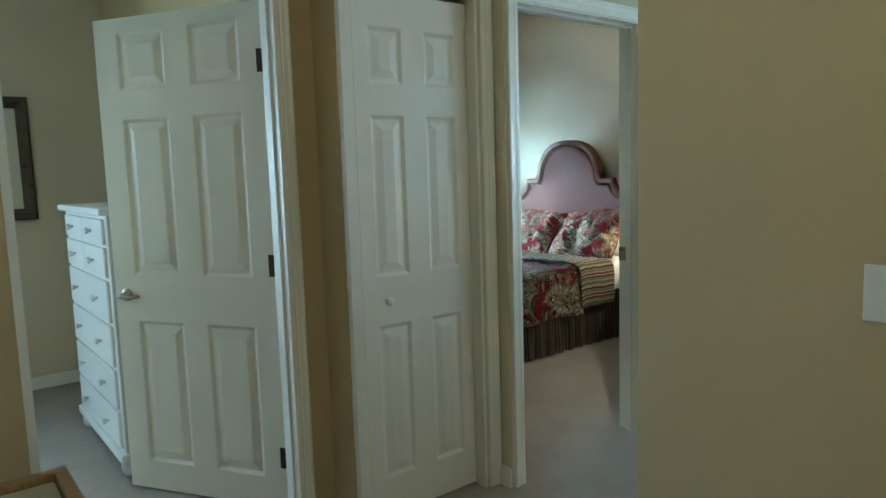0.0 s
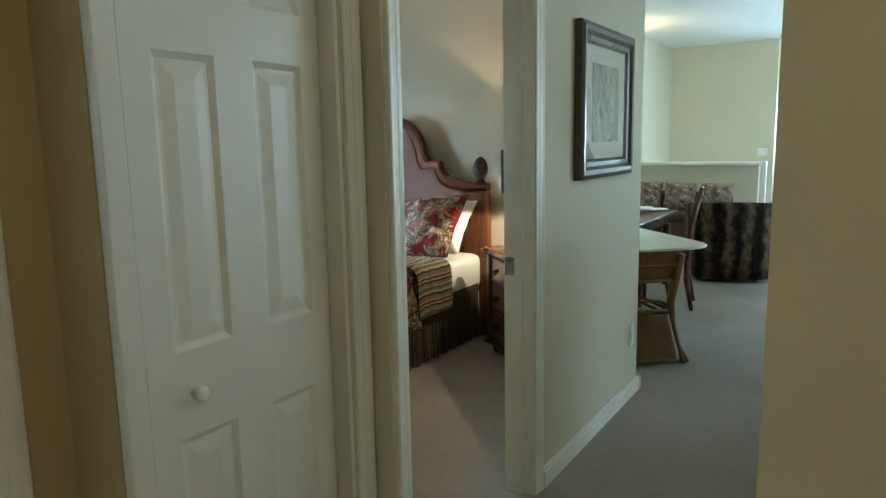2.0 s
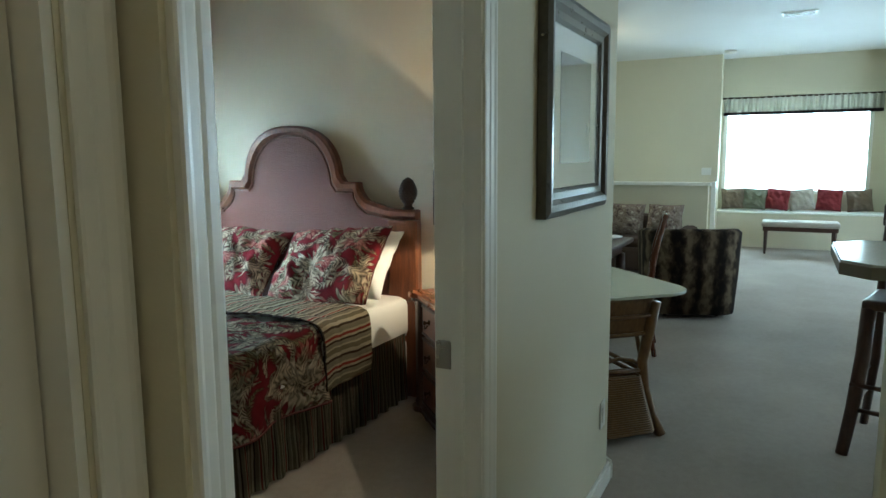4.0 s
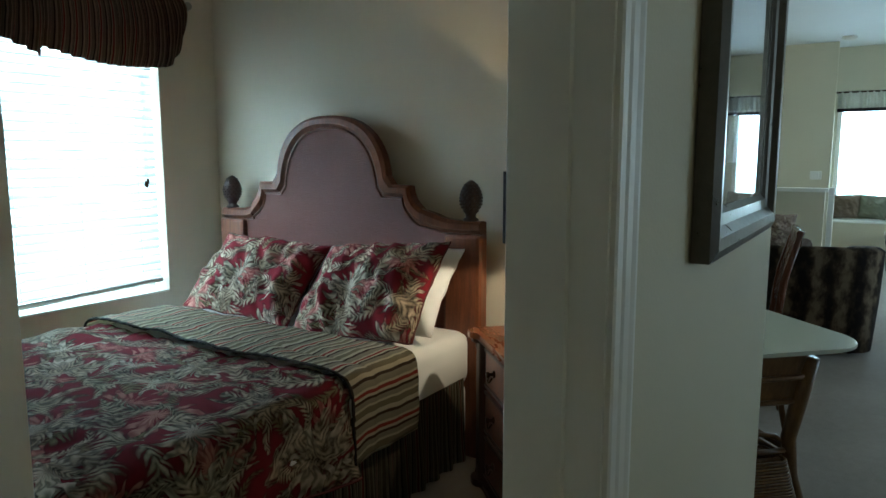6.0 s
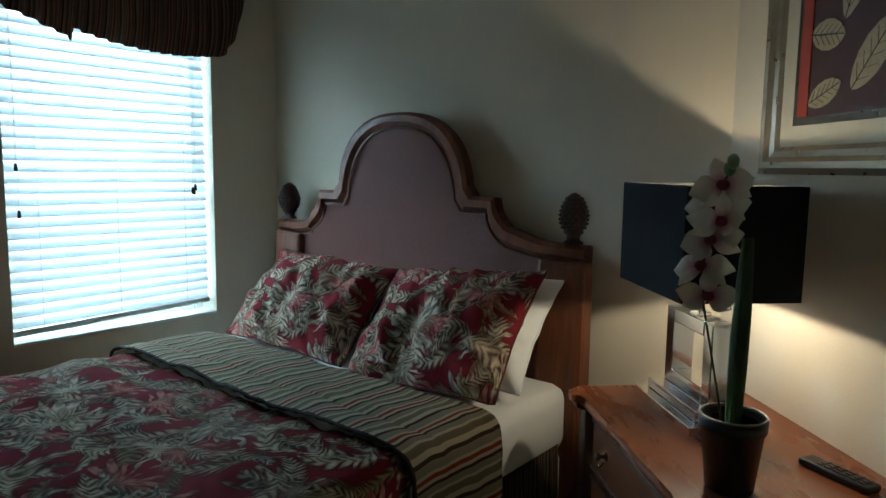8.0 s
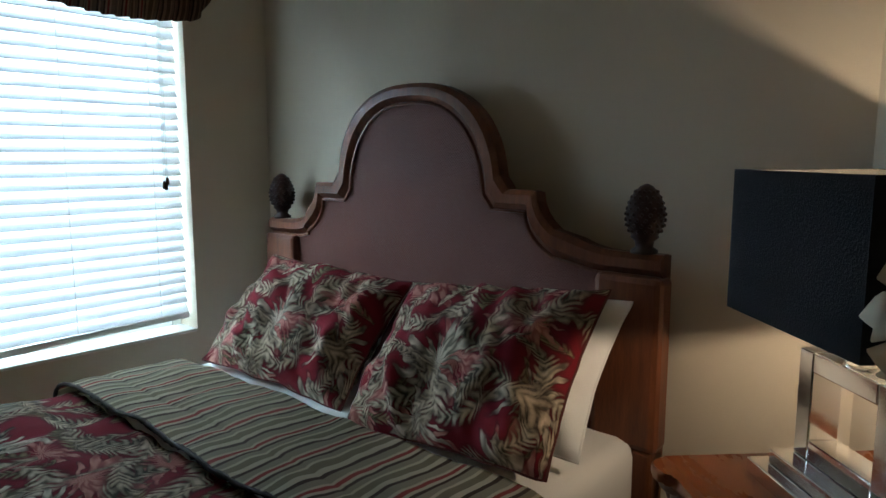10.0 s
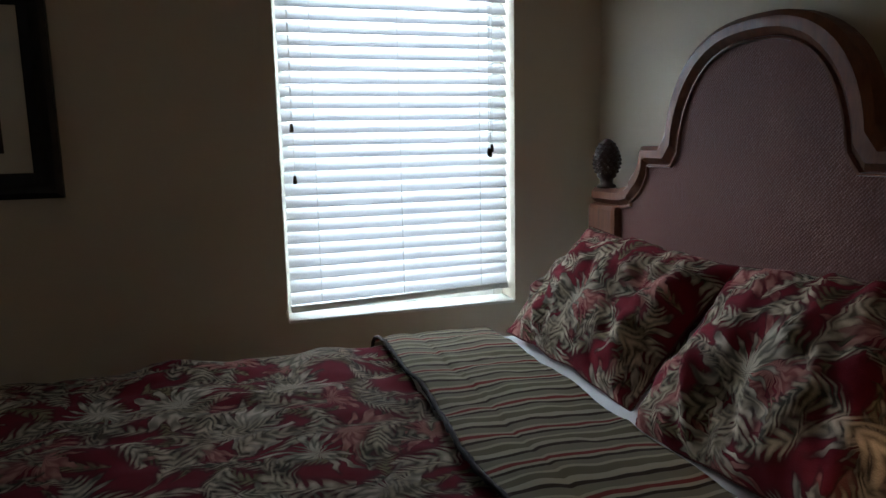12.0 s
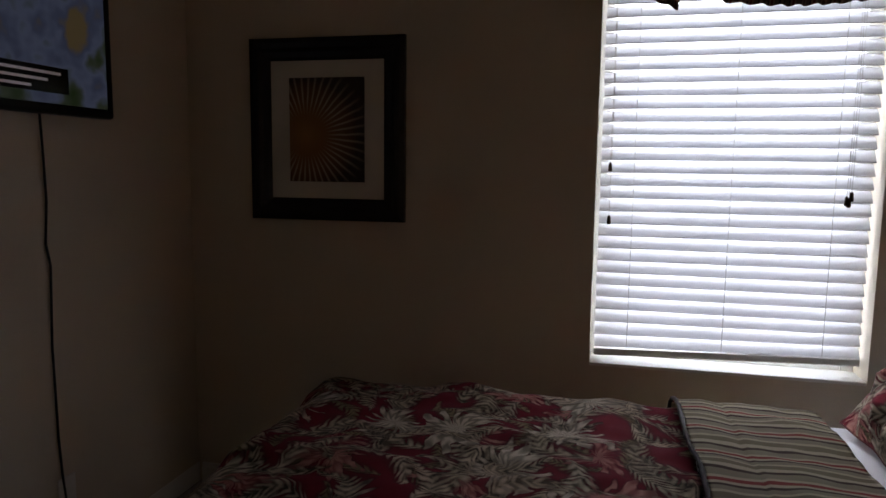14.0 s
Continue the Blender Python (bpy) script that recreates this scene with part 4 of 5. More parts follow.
for z0, z1 in ((0.125, 0.30), (0.315, 0.49), (0.505, 0.665)):
    dr = boxpart("drawer", (-0.305, 0.305, -ND + 0.008, -ND + 0.03, z0, z1), CHERRY, ns, 0.005)
    for a in ((-0.305, 0.305, -ND + 0.003, -ND + 0.012, z1 - 0.014, z1), (-0.305, 0.305, -ND + 0.003, -ND + 0.012, z0, z0 + 0.014)):
        boxpart("bead", a, ESPRESSO, dr, 0.003)
    for x in (-0.17, 0.17):
        bm = B()
        zc = (z0 + z1) / 2
        lathe(bm, ((0.015, 0), (0.015, 0.004), (0.006, 0.008), (0.007, 0.018), (0.014, 0.024), (0.010, 0.032)), 14, pose(x, -ND + 0.008, zc + 0.008, 90))
        tube(bm, [(x - 0.02, -ND - 0.006, zc), (x - 0.012, -ND - 0.014, zc - 0.018), (x, -ND - 0.016, zc - 0.024), (x + 0.012, -ND - 0.014, zc - 0.018), (x + 0.02, -ND - 0.006, zc)], 0.0035, 6)
        part("drawer_pull", bm, BRONZE, dr, "dark bronze pull", True)
for x in (-0.365, 0.365):
    bm = B()
    lathe(bm, ((0.018, 0.10), (0.024, 0.115), (0.019, 0.13), (0.019, 0.64), (0.024, 0.655), (0.018, 0.67)), 14, pose(x, -ND + 0.010, 0))
    part("corner_column", bm, ESPRESSO, ns, smooth=True)

LAMP = pose(5.035, 5.035, NH + 0.001, 0, 0, 45)
tl = thing("table_lamp", LAMP, "table lamp with open chrome frame and black rectangular shade, lit", "table lamp")
boxpart("base", (-0.18, 0.18, -0.105, 0.105, 0, 0.034), CHROME, tl, 0.003)
boxpart("base_step", (-0.150, 0.150, -0.075, 0.075, 0.035, 0.064), CHROME, tl, 0.003)
bm = B()
for d_ in ((-0.135, -0.090, -0.032, 0.032, 0.065, 0.285), (0.090, 0.135, -0.032, 0.032, 0.065, 0.285), (-0.0895, 0.0895, -0.032, 0.032, 0.065, 0.105), (-0.0895, 0.0895, -0.032, 0.032, 0.245, 0.285)):
    box(bm, *d_, bevel=0.003)
part("open_frame", bm, CHROME, tl, "polished chrome open frame")
bm = B()
lathe(bm, ((0.030, 0.286), (0.030, 0.293), (0.012, 0.298), (0.012, 0.36), (0.018, 0.365), (0.018, 0.42)), 16)
part("neck", bm, CHROME, tl, smooth=True)
bm = B()
hw, hd, z0, z1, th = 0.205, 0.155, 0.355, 0.640, 0.003
loops = [[bm.verts.new((sx * (hw - e), sy * (hd - e), zz)) for sx, sy in ((-1, -1), (1, -1), (1, 1), (-1, 1))] for e, zz in ((0, z0), (0, z1), (th, z1), (th, z0))]
for a, b in zip(loops, loops[1:] + loops[:1]):
    for i in range(4):
        bm.faces.new((a[i], a[(i + 1) % 4], b[(i + 1) % 4], b[i]))
part("shade", bm, SHADE, tl, "black rectangular cloth shade")
bm = B()
loops = [[bm.verts.new((sx * (hw - e), sy * (hd - e), zz)) for sx, sy in ((-1, -1), (1, -1), (1, 1), (-1, 1))] for e, zz in ((th + 0.001, z0 + 0.001), (th + 0.001, z1 - 0.001), (th + 0.0025, z1 - 0.001), (th + 0.0025, z0 + 0.001))]
for a, b in zip(loops, loops[1:] + loops[:1]):
    for i in range(4):
        bm.faces.new((a[i], a[(i + 1) % 4], b[(i + 1) % 4], b[i]))
part("shade_lining", bm, fabric("dull_shade_lining", (0.13, 0.12, 0.10)), tl, "dull grey shade lining")
bm = B()
tube(bm, [(-hw + th, 0, z1 - 0.02), (hw - th, 0, z1 - 0.02)], 0.002, 6)
tube(bm, [(0, 0, 0.42), (0, 0.03, 0.44), (0, 0.05, 0.50), (0, 0.0, z1 - 0.02)], 0.0015, 6)
part("harp", bm, NICKEL, tl)

pot = thing("orchid_pot", (4.632, 4.822, NH + 0.001), "artificial white and pink orchid in a black pot on the nightstand", "potted plant")
bm = B()
lathe(bm, ((0.046, 0), (0.049, 0.004), (0.064, 0.132), (0.068, 0.134), (0.070, 0.162), (0.066, 0.164), (0.062, 0.150), (0.058, 0.146)), 30)
part("pot", bm, BLACK, pot, "black glazed pot", True)
bm = B()
lathe(bm, ((0.060, 0.138), (0.060, 0.146)), 20)
part("soil", bm, FRINGE, pot)
bm = B()
tube(bm, [(0.0665 * math.cos(i * math.pi / 20), 0.0665 * math.sin(i * math.pi / 20), 0.163) for i in range(42)], 0.0035, 6)
part("rim", bm, PEWTER, pot, "grey pot rim", True)
GREEN = plain("dark_green_leaf", (0.10, 0.15, 0.05), 0.4, vary=0.35, scale=20)
STEM = plain("olive_stem", (0.055, 0.060, 0.022), 0.5, vary=0.3)
t_ = Tree("white_pink_petal", 0.6, 0.0, 0.3)
co_ = t_.node("ShaderNodeVectorMath", operation="LENGTH")
t_.nt.links.new(t_.coords(), co_.inputs[0])
t_.set("Base Color", t_.ramp(t_.m("MULTIPLY_ADD", t_.noise(t_.coords(), 60, 2), 0.012, co_.outputs["Value"]), [(0.0, (0.20, 0.01, 0.04)), (0.012, (0.34, 0.04, 0.08)), (0.021, (0.66, 0.30, 0.33)), (0.038, (0.80, 0.66, 0.60)), (0.056, (0.82, 0.76, 0.62))]))
PETAL = t_.mat
LIP = plain("deep_magenta_lip", (0.18, 0.010, 0.035), 0.5, vary=0.4, scale=60)
# three upright leaf blades make the thick green stalk
for k in range(3):
    bm = B()
    a = k * 2.1
    rows = []
    for i in range(10):
        s = i / 9
        zc = 0.13 + s * 0.41
        r = 0.011 * math.sin(math.pi * (0.22 + 0.72 * s)) + 0.003
        cx, cy = 0.006 * math.cos(a) + 0.012 * s * (k - 1), 0.006 * math.sin(a) - 0.006 * s
        rows.append([bm.verts.new((cx + r * math.cos(a + q), cy + r * math.sin(a + q), zc)) for q in (-1.3, -0.5, 0.5, 1.3)])
    for r0, r1 in zip(rows, rows[1:]):
        for i in range(3):
            bm.faces.new((r0[i], r0[i + 1], r1[i + 1], r1[i]))
    bmesh.ops.solidify(bm, geom=bm.faces[:], thickness=0.003)
    part("leaf", bm, GREEN, pot, smooth=True)
bm = B()
sp = [(-0.005, 0.02, 0.14), (0.012, 0.05, 0.25), (0.045, 0.09, 0.38), (0.06, 0.10, 0.47), (0.05, 0.09, 0.56), (0.03, 0.06, 0.64), (0.012, 0.035, 0.70)]
tube(bm, sp, 0.0028, 6)
part("stem", bm, STEM, pot, smooth=True)


def petal_mesh(l, w):
    bm = B()
    n, rows = 7, []
    for i in range(n + 1):
        s = i / n
        half = w * max(0.03, math.sin(math.pi * (0.05 + 0.93 * s) ** 1.05)) ** 1.1
        rows.append([bm.verts.new((l * s, half * q, 0.016 * math.sin(2.6 * s) - 0.022 * s * s - 0.007 * q * q)) for q in (-1, -0.5, 0, 0.5, 1)])
    for a, b in zip(rows, rows[1:]):
        for i in range(4):
            bm.faces.new((a[i], a[i + 1], b[i + 1], b[i]))
    bmesh.ops.solidify(bm, geom=bm.faces[:], thickness=0.0012)
    me = finish(bm, True)
    me.materials.append(PETAL)
    return me


WIDE, SLIM = petal_mesh(0.068, 0.030), petal_mesh(0.064, 0.020)
for i, (x, y, zz, ya, pi_) in enumerate(((0.058, 0.086, 0.40, 200, 20), (0.066, 0.106, 0.462, 175, -25), (0.052, 0.085, 0.525, 190, 0), (0.030, 0.062, 0.570, 230, 25), (0.040, 0.070, 0.60, 200, 10), (0.030, 0.060, 0.645, 205, 0))):
    fl = B()
    bmesh.ops.create_icosphere(fl, subdivisions=2, radius=0.014, matrix=Matrix.Diagonal((0.9, 1.1, 1.5, 1)))
    head = part("flower", fl, LIP, pot, "white orchid flower with magenta throat", True, pose(x, y, zz) @ Matrix.Rotation(radians(ya), 4, "Z") @ Matrix.Rotation(radians(82 + pi_), 4, "Y"))
    for a, me in ((0, WIDE), (180, WIDE), (90, SLIM), (215, SLIM), (325, SLIM)):
        part("petal", me, PETAL, head, m=Matrix.Rotation(radians(a + 8 * (i % 3) + 90), 4, "Z"))
for p in ((0.012, 0.036, 0.695), (0.022, 0.045, 0.68)):
    bm = B()
    bmesh.ops.create_icosphere(bm, subdivisions=2, radius=0.013, matrix=Matrix.Translation(p) @ Matrix.Diagonal((1, 1, 1.3, 1)))
    part("bud", bm, GREEN, pot, smooth=True)

rc = thing("remote_control", pose(4.848, 4.652, NH + 0.001, 0, 0, 62), "black remote control lying on the nightstand", "remote control")
boxpart("body", (-0.085, 0.085, -0.024, 0.024, 0, 0.018), BLACK, rc, 0.006)
for i in range(6):
    for j in range(3):
        boxpart("button", (-0.065 + i * 0.02 - 0.006, -0.065 + i * 0.02 + 0.006, (j - 1) * 0.013 - 0.004, (j - 1) * 0.013 + 0.004, 0.018, 0.0205), PEWTER, rc, 0)


# ---- pictures ----
def picture(name, m, w, h, bar, depth, frame_mat, mats, label, pw, ph, print_mat, glazed=False):
    """Framed print; local x right, z up, front at -y, centre at the origin."""
    p = thing(name, m, label, "picture")
    bm = B()
    prof = ((0.0, 0.0), (0.0, depth * 0.75), (0.22, depth), (0.45, depth * 0.96), (0.62, depth * 0.62), (0.85, depth * 0.55), (1.0, depth * 0.30), (1.0, 0.0))
    rings = []
    for t, d in prof:
        a, b = w / 2 - bar * t, h / 2 - bar * t
        rings.append([bm.verts.new(q) for q in ((-a, -d, -b), (a, -d, -b), (a, -d, b), (-a, -d, b))])
    for a, b in zip(rings, rings[1:]):
        for i in range(4):
            bm.faces.new((a[i], a[(i + 1) % 4], b[(i + 1) % 4], b[i]))
    part("frame", bm, frame_mat, p)
    boxpart("mat", (-w / 2 + bar, w / 2 - bar, -0.010, -0.002, -h / 2 + bar, h / 2 - bar), mats, p, 0)
    part("print", plate([(-pw / 2, -ph / 2), (pw / 2, -ph / 2), (pw / 2, ph / 2), (-pw / 2, ph / 2)], 0, 0.002), print_mat, p, m=pose(0, -0.0105, 0, 90))
    if glazed:
        g = boxpart("glass", (-w / 2 + bar, w / 2 - bar, -0.0165, -0.0145, -h / 2 + bar, h / 2 - bar), GLAZE, p, 0)
        g.visible_shadow = False
    return p


GLAZE = glass("picture_glass", 0.01, (0.98, 0.99, 0.99))
# brown print with a pale sunburst
t_ = Tree("sunburst_print", 0.5)
xyz = t_.node("ShaderNodeSeparateXYZ")
t_.nt.links.new(t_.coords(), xyz.inputs[0])
dx, dy = t_.m("ADD", xyz.outputs[0], 0.085), t_.m("ADD", xyz.outputs[1], 0.02)
ang = t_.m("ARCTAN2", dy, dx)
rad = t_.m("SQRT", t_.m("ADD", t_.m("MULTIPLY", dx, dx), t_.m("MULTIPLY", dy, dy)))
ray = t_.m("MULTIPLY_ADD", t_.m("SINE", t_.m("MULTIPLY_ADD", t_.noise(t_.coords(), 18, 2), 1.5, t_.m("MULTIPLY", ang, 46.0))), 0.5, 0.5)
body = t_.mix(t_.m("MINIMUM", t_.m("MULTIPLY", rad, 4.6), 1.0), (0.42, 0.17, 0.04), (0.035, 0.016, 0.008))
far = t_.m("MINIMUM", t_.m("MAXIMUM", t_.m("MULTIPLY", t_.m("SUBTRACT", rad, 0.075), 18.0), 0.0), 1.0)
fade = t_.m("MINIMUM", t_.m("MAXIMUM", t_.m("MULTIPLY", t_.m("SUBTRACT", 0.27, rad), 8.0), 0.0), 1.0)
t_.set("Base Color", t_.mix(t_.m("MULTIPLY", t_.m("MULTIPLY", t_.m("POWER", ray, 4.0), far), fade), body, (0.46, 0.38, 0.27)))
SUNBURST = t_.mat
picture("framed_picture", pose(3.130, 7.473, 1.505), 0.635, 0.70, 0.085, 0.03, BLACKFRAME, MAT, "black-framed sunburst print with a cream mat", 0.31, 0.40, SUNBURST)
LEAFPRINT = plain("dark_plum_print", (0.045, 0.022, 0.024), 0.5, vary=0.4, scale=8)
pic = picture("framed_picture", pose(5.088, 4.730, 1.76, 0, 0, 225), 0.66, 0.74, 0.075, 0.035, SILVER, MATGOLD, "silver-framed leaf print with a champagne mat", 0.36, 0.44, LEAFPRINT)
REDP = plain("brick_red_print", (0.24, 0.035, 0.022), 0.6, vary=0.25, scale=14)
PALELEAF = plain("pale_leaf_print", (0.26, 0.23, 0.15), 0.6, vary=0.55, scale=40)
boxpart("red_panel", (-0.178, -0.135, -0.0155, -0.0125, -0.218, 0.218), REDP, pic, 0)
boxpart("print_border", (-0.20, 0.20, -0.0108, -0.0101, -0.24, 0.24), PEWTER, pic, 0)
for x, z_, l, w, a in ((-0.075, -0.165, 0.13, 0.032, 20), (-0.075, -0.02, 0.13, 0.040, -8), (0.09, -0.09, 0.20, 0.045, 50), (0.02, 0.10, 0.20, 0.040, 70), (-0.09, 0.15, 0.12, 0.034, 15)):
    n = 14
    pts = [(l / 2 * math.cos(2 * math.pi * i / n), w * math.sin(2 * math.pi * i / n) * abs(math.sin(2 * math.pi * i / n)) ** 0.4) for i in range(n)]
    leaf = part("printed_leaf", plate(pts, 0, 0.0015), PALELEAF, pic, m=pose(x, -0.0126, z_, 90) @ Matrix.Rotation(radians(a), 4, "Z"))
    bm = B()
    tube(bm, [(-l * 0.52, 0, 0.0016), (l * 0.46, 0, 0.0016)], 0.0016, 5)
    for k in range(-2, 3):
        for s_ in (-1, 1):
            tube(bm, [(k * l * 0.16 - 0.01, 0, 0.0016), (k * l * 0.16 + l * 0.10, s_ * w * 0.62, 0.0016)], 0.0009, 4)
    part("leaf_vein", bm, LEAFPRINT, leaf)

t_ = Tree("hall_print", 0.25)
co_ = t_.coords()
t_.set("Base Color", t_.ramp(t_.noise(t_.scaled(co_, (5, 2, 1)), 2.2, 5), [(0.3, (0.025, 0.028, 0.035)), (0.5, (0.065, 0.07, 0.085)), (0.62, (0.045, 0.045, 0.045)), (0.75, (0.15, 0.16, 0.18))]))
picture("framed_picture", pose(4.141, 4.278, 1.575), 0.71, 0.66, 0.085, 0.04, PEWTER, MAT, "pewter-framed dark print under glass with a cream mat", 0.35, 0.34, t_.mat, True)

# ---- television and cable ----
tv = thing("television", pose(2.58, 6.50, 1.745, 0, 0, 90), "wall-mounted flat television switched on", "television")
boxpart("housing", (-0.44, 0.44, -0.02, 0.03, -0.235, 0.235), BLACK, tv, 0.01)
boxpart("wall_mount", (-0.12, 0.12, 0.03, 0.06, -0.1, 0.1), BLACK, tv)
t_ = Tree("tv_picture", 0.3)
co_ = t_.coords()
pic_c = t_.ramp(t_.noise(co_, 5.5, 3), [(0.34, (0.04, 0.10, 0.03)), (0.42, (0.10, 0.16, 0.10)), (0.50, (0.22, 0.33, 0.50)), (0.58, (0.13, 0.20, 0.33)), (0.66, (0.30, 0.26, 0.12))])
t_.set("Base Color", (0.02, 0.02, 0.02)), t_.set("Emission Color", pic_c), t_.set("Emission Strength", 0.35)
boxpart("screen", (-0.405, 0.405, -0.0225, -0.0195, -0.205, 0.205), t_.mat, tv, 0)
boxpart("caption_box", (-0.20, 0.24, -0.0240, -0.0223, -0.175, -0.10), BLACK, tv, 0, "black caption strip with illegible lines")
PALE = glow("tv_caption_white", (0.7, 0.7, 0.7), 0.25)
for i, (a, b) in enumerate(((-0.17, 0.21), (-0.10, 0.16), (-0.14, 0.10))):
    boxpart("caption_line", (a, b, -0.0250, -0.0238, -0.122 - i * 0.021, -0.114 - i * 0.021), PALE, tv, 0)
bm = B()
tube(bm, [(2.540, 6.69, 1.52), (2.530, 6.705, 1.40), (2.528, 6.710, 1.25), (2.528, 6.698, 1.12), (2.528, 6.712, 1.05), (2.528, 6.700, 0.80), (2.528, 6.704, 0.50), (2.528, 6.712, 0.36), (2.529, 6.72, 0.28)], 0.004, 8)
tagged(part("power_cable", bm, BLACK, smooth=True), "thin black cable hanging down the wall", "cable")
wo = thing("wall_outlet", pose(2.522, 6.73, 0.30, 0, 0, 90), "white wall outlet plate", "outlet")
boxpart("plate", (-0.036, 0.036, -0.006, 0, -0.058, 0.058), WHITEPLASTIC, wo, 0.003)


# ---- hall: switch, outlet, crate ----
def plate_switch(name, m, label, category, gangs=1):
    s = thing(name, m, label, category)
    w = 0.035 * gangs + 0.003
    boxpart("plate", (-w, w, -0.006, 0, -0.058, 0.058), WHITEPLASTIC, s, 0.003)
    for g in range(gangs):
        x = (g - (gangs - 1) / 2) * 0.046
        boxpart("rocker", (x - 0.016, x + 0.016, -0.010, -0.0055, -0.033, 0.033), WHITEPLASTIC, s, 0.002)
    return s


plate_switch("light_switch", pose(2.018, 2.690, 1.115, 0, 0, -90), "white double rocker light switch on the hall wall", "light switch", 2)
plate_switch("wall_outlet", pose(4.655, 4.278, 0.35), "white wall outlet plate low on the hall wall", "outlet")
plate_switch("light_switch", pose(13.448, 4.80, 1.18, 0, 0, -90), "white light switch beside the stairwell", "light switch", 2)
th = thing("thermostat", pose(13.448, 2.05, 1.62, 0, 0, -90), "small white thermostat on the living room wall", "thermostat")
boxpart("housing", (-0.08, 0.08, -0.03, 0, -0.05, 0.05), WHITEPLASTIC, th, 0.006)
boxpart("display", (-0.05, 0.02, -0.032, -0.029, -0.02, 0.02), PEWTER, th, 0)

crate = thing("wooden_crate", pose(0.60, 4.30, 0) @ Matrix.Diagonal((1, 1, 0.93, 1)), "tan wooden crate standing beside the second bedroom doorway", "crate")
for n_, d_ in (("side", (-0.20, -0.18, -0.17, 0.17, 0.02, 0.555)), ("side", (0.18, 0.20, -0.17, 0.17, 0.02, 0.555)), ("front", (-0.18, 0.18, -0.17, -0.15, 0.02, 0.555)), ("back", (-0.18, 0.18, 0.15, 0.17, 0.02, 0.555)), ("bottom", (-0.18, 0.18, -0.15, 0.15, 0.0, 0.02))):
    boxpart(n_, d_, TANWOOD, crate, 0.003)
for d_ in ((-0.215, 0.215, -0.185, -0.145, 0.555, 0.58), (-0.215, 0.215, 0.145, 0.185, 0.555, 0.58), (-0.215, -0.175, -0.145, 0.145, 0.555, 0.58), (0.175, 0.215, -0.145, 0.145, 0.555, 0.58)):
    boxpart("rim", d_, TANWOOD, crate, 0.004)
boxpart("liner", (-0.174, 0.174, -0.144, 0.144, 0.53, 0.556), MAT, crate, 0.003, "pale cloth liner")

# ---- second bedroom ----
ch = thing("chest_of_drawers", (1.44, 6.02, 0), "tall white painted chest of drawers with small white knobs", "chest of drawers")
WHITEWOOD = plain("white_furniture_paint", (0.80, 0.80, 0.78), 0.35, vary=0.04)
boxpart("body", (-0.23, 0.24, -0.47, 0.47, 0.12, 1.235), WHITEWOOD, ch, 0.004)
boxpart("top", (-0.265, 0.25, -0.50, 0.50, 1.235, 1.268), WHITEWOOD, ch, 0.008)
boxpart("plinth", (-0.255, 0.245, -0.49, 0.49, 0.075, 0.12), WHITEWOOD, ch, 0.008)
for x in (-0.20, 0.19):
    for y in (-0.43, 0.43):
        bm = B()
        lathe(bm, ((0.030, 0), (0.046, 0.02), (0.048, 0.045), (0.036, 0.076)), 16, pose(x, y, 0))
        part("foot", bm, WHITEWOOD, ch, smooth=True)
rows_ = ((1.10, 1.215, 2), (0.945, 1.085, 2), (0.735, 0.930, 1), (0.525, 0.720, 1), (0.325, 0.510, 1), (0.135, 0.310, 1))
for z0, z1, n in rows_:
    for k in range(n):
        y0, y1 = -0.435 + k * 0.87 / n + 0.004, -0.435 + (k + 1) * 0.87 / n - 0.004
        dr = boxpart("drawer", (-0.245, -0.228, y0, y1, z0, z1), WHITEWOOD, ch, 0.005)
        for y in ((y0 + y1) / 2,) if n == 2 else (y0 + 0.2, y1 - 0.2):
            bm = B()
            lathe(bm, ((0.007, 0), (0.007, 0.012), (0.016, 0.020), (0.016, 0.027), (0.008, 0.032)), 14, pose(-0.245, y, (z0 + z1) / 2, 0, -90))
            part("knob", bm, WHITEWOOD, dr, smooth=True)
bx = thing("cable_box", (1.40, 5.62, 1.269), "small black electronic box lying on the chest", "electronic box")
boxpart("housing", (-0.10, 0.10, -0.08, 0.08, 0.005, 0.035), BLACK, bx, 0.004)
for x in (-0.08, 0.08):
    boxpart("foot", (x - 0.01, x + 0.01, -0.06, 0.06, 0, 0.005), BLACK, bx, 0)
SAGE = plain("sage_print", (0.30, 0.33, 0.28), 0.5, vary=0.3, scale=6)
picture("framed_picture", pose(0.905, 7.473, 1.55), 0.60, 0.80, 0.075, 0.035, PEWTER, MAT, "grey-framed pale print on the second bedroom wall", 0.30, 0.46, SAGE)

# ---- dining: glass table, rattan base, dining set ----
# glass top: rounded rectangle along the diagonal wall
TAB = pose(5.66, 4.63, 0, 0, 0, 45)
gt = thing("glass_table", TAB, "rounded glass-topped table on a woven rattan base", "table")


def rounded(w, d, r, n=8):
    pts = []
    for cx, cy, a0 in ((w - r, d - r, 0), (-w + r, d - r, 90), (-w + r, -d + r, 180), (w - r, -d + r, 270)):
        for i in range(n + 1):
            q = radians(a0 + 90 * i / n)
            pts.append((cx + r * math.cos(q), cy + r * math.sin(q)))
    return pts


TOPGLASS = plain("pale_green_glass_top", (0.50, 0.54, 0.48), 0.08, vary=0.04, bump=0.0, spec=0.6)
part("top", plate(rounded(0.60, 0.31, 0.17), 0.742, 0.757, 0.004), TOPGLASS, gt, "pale frosted glass top")


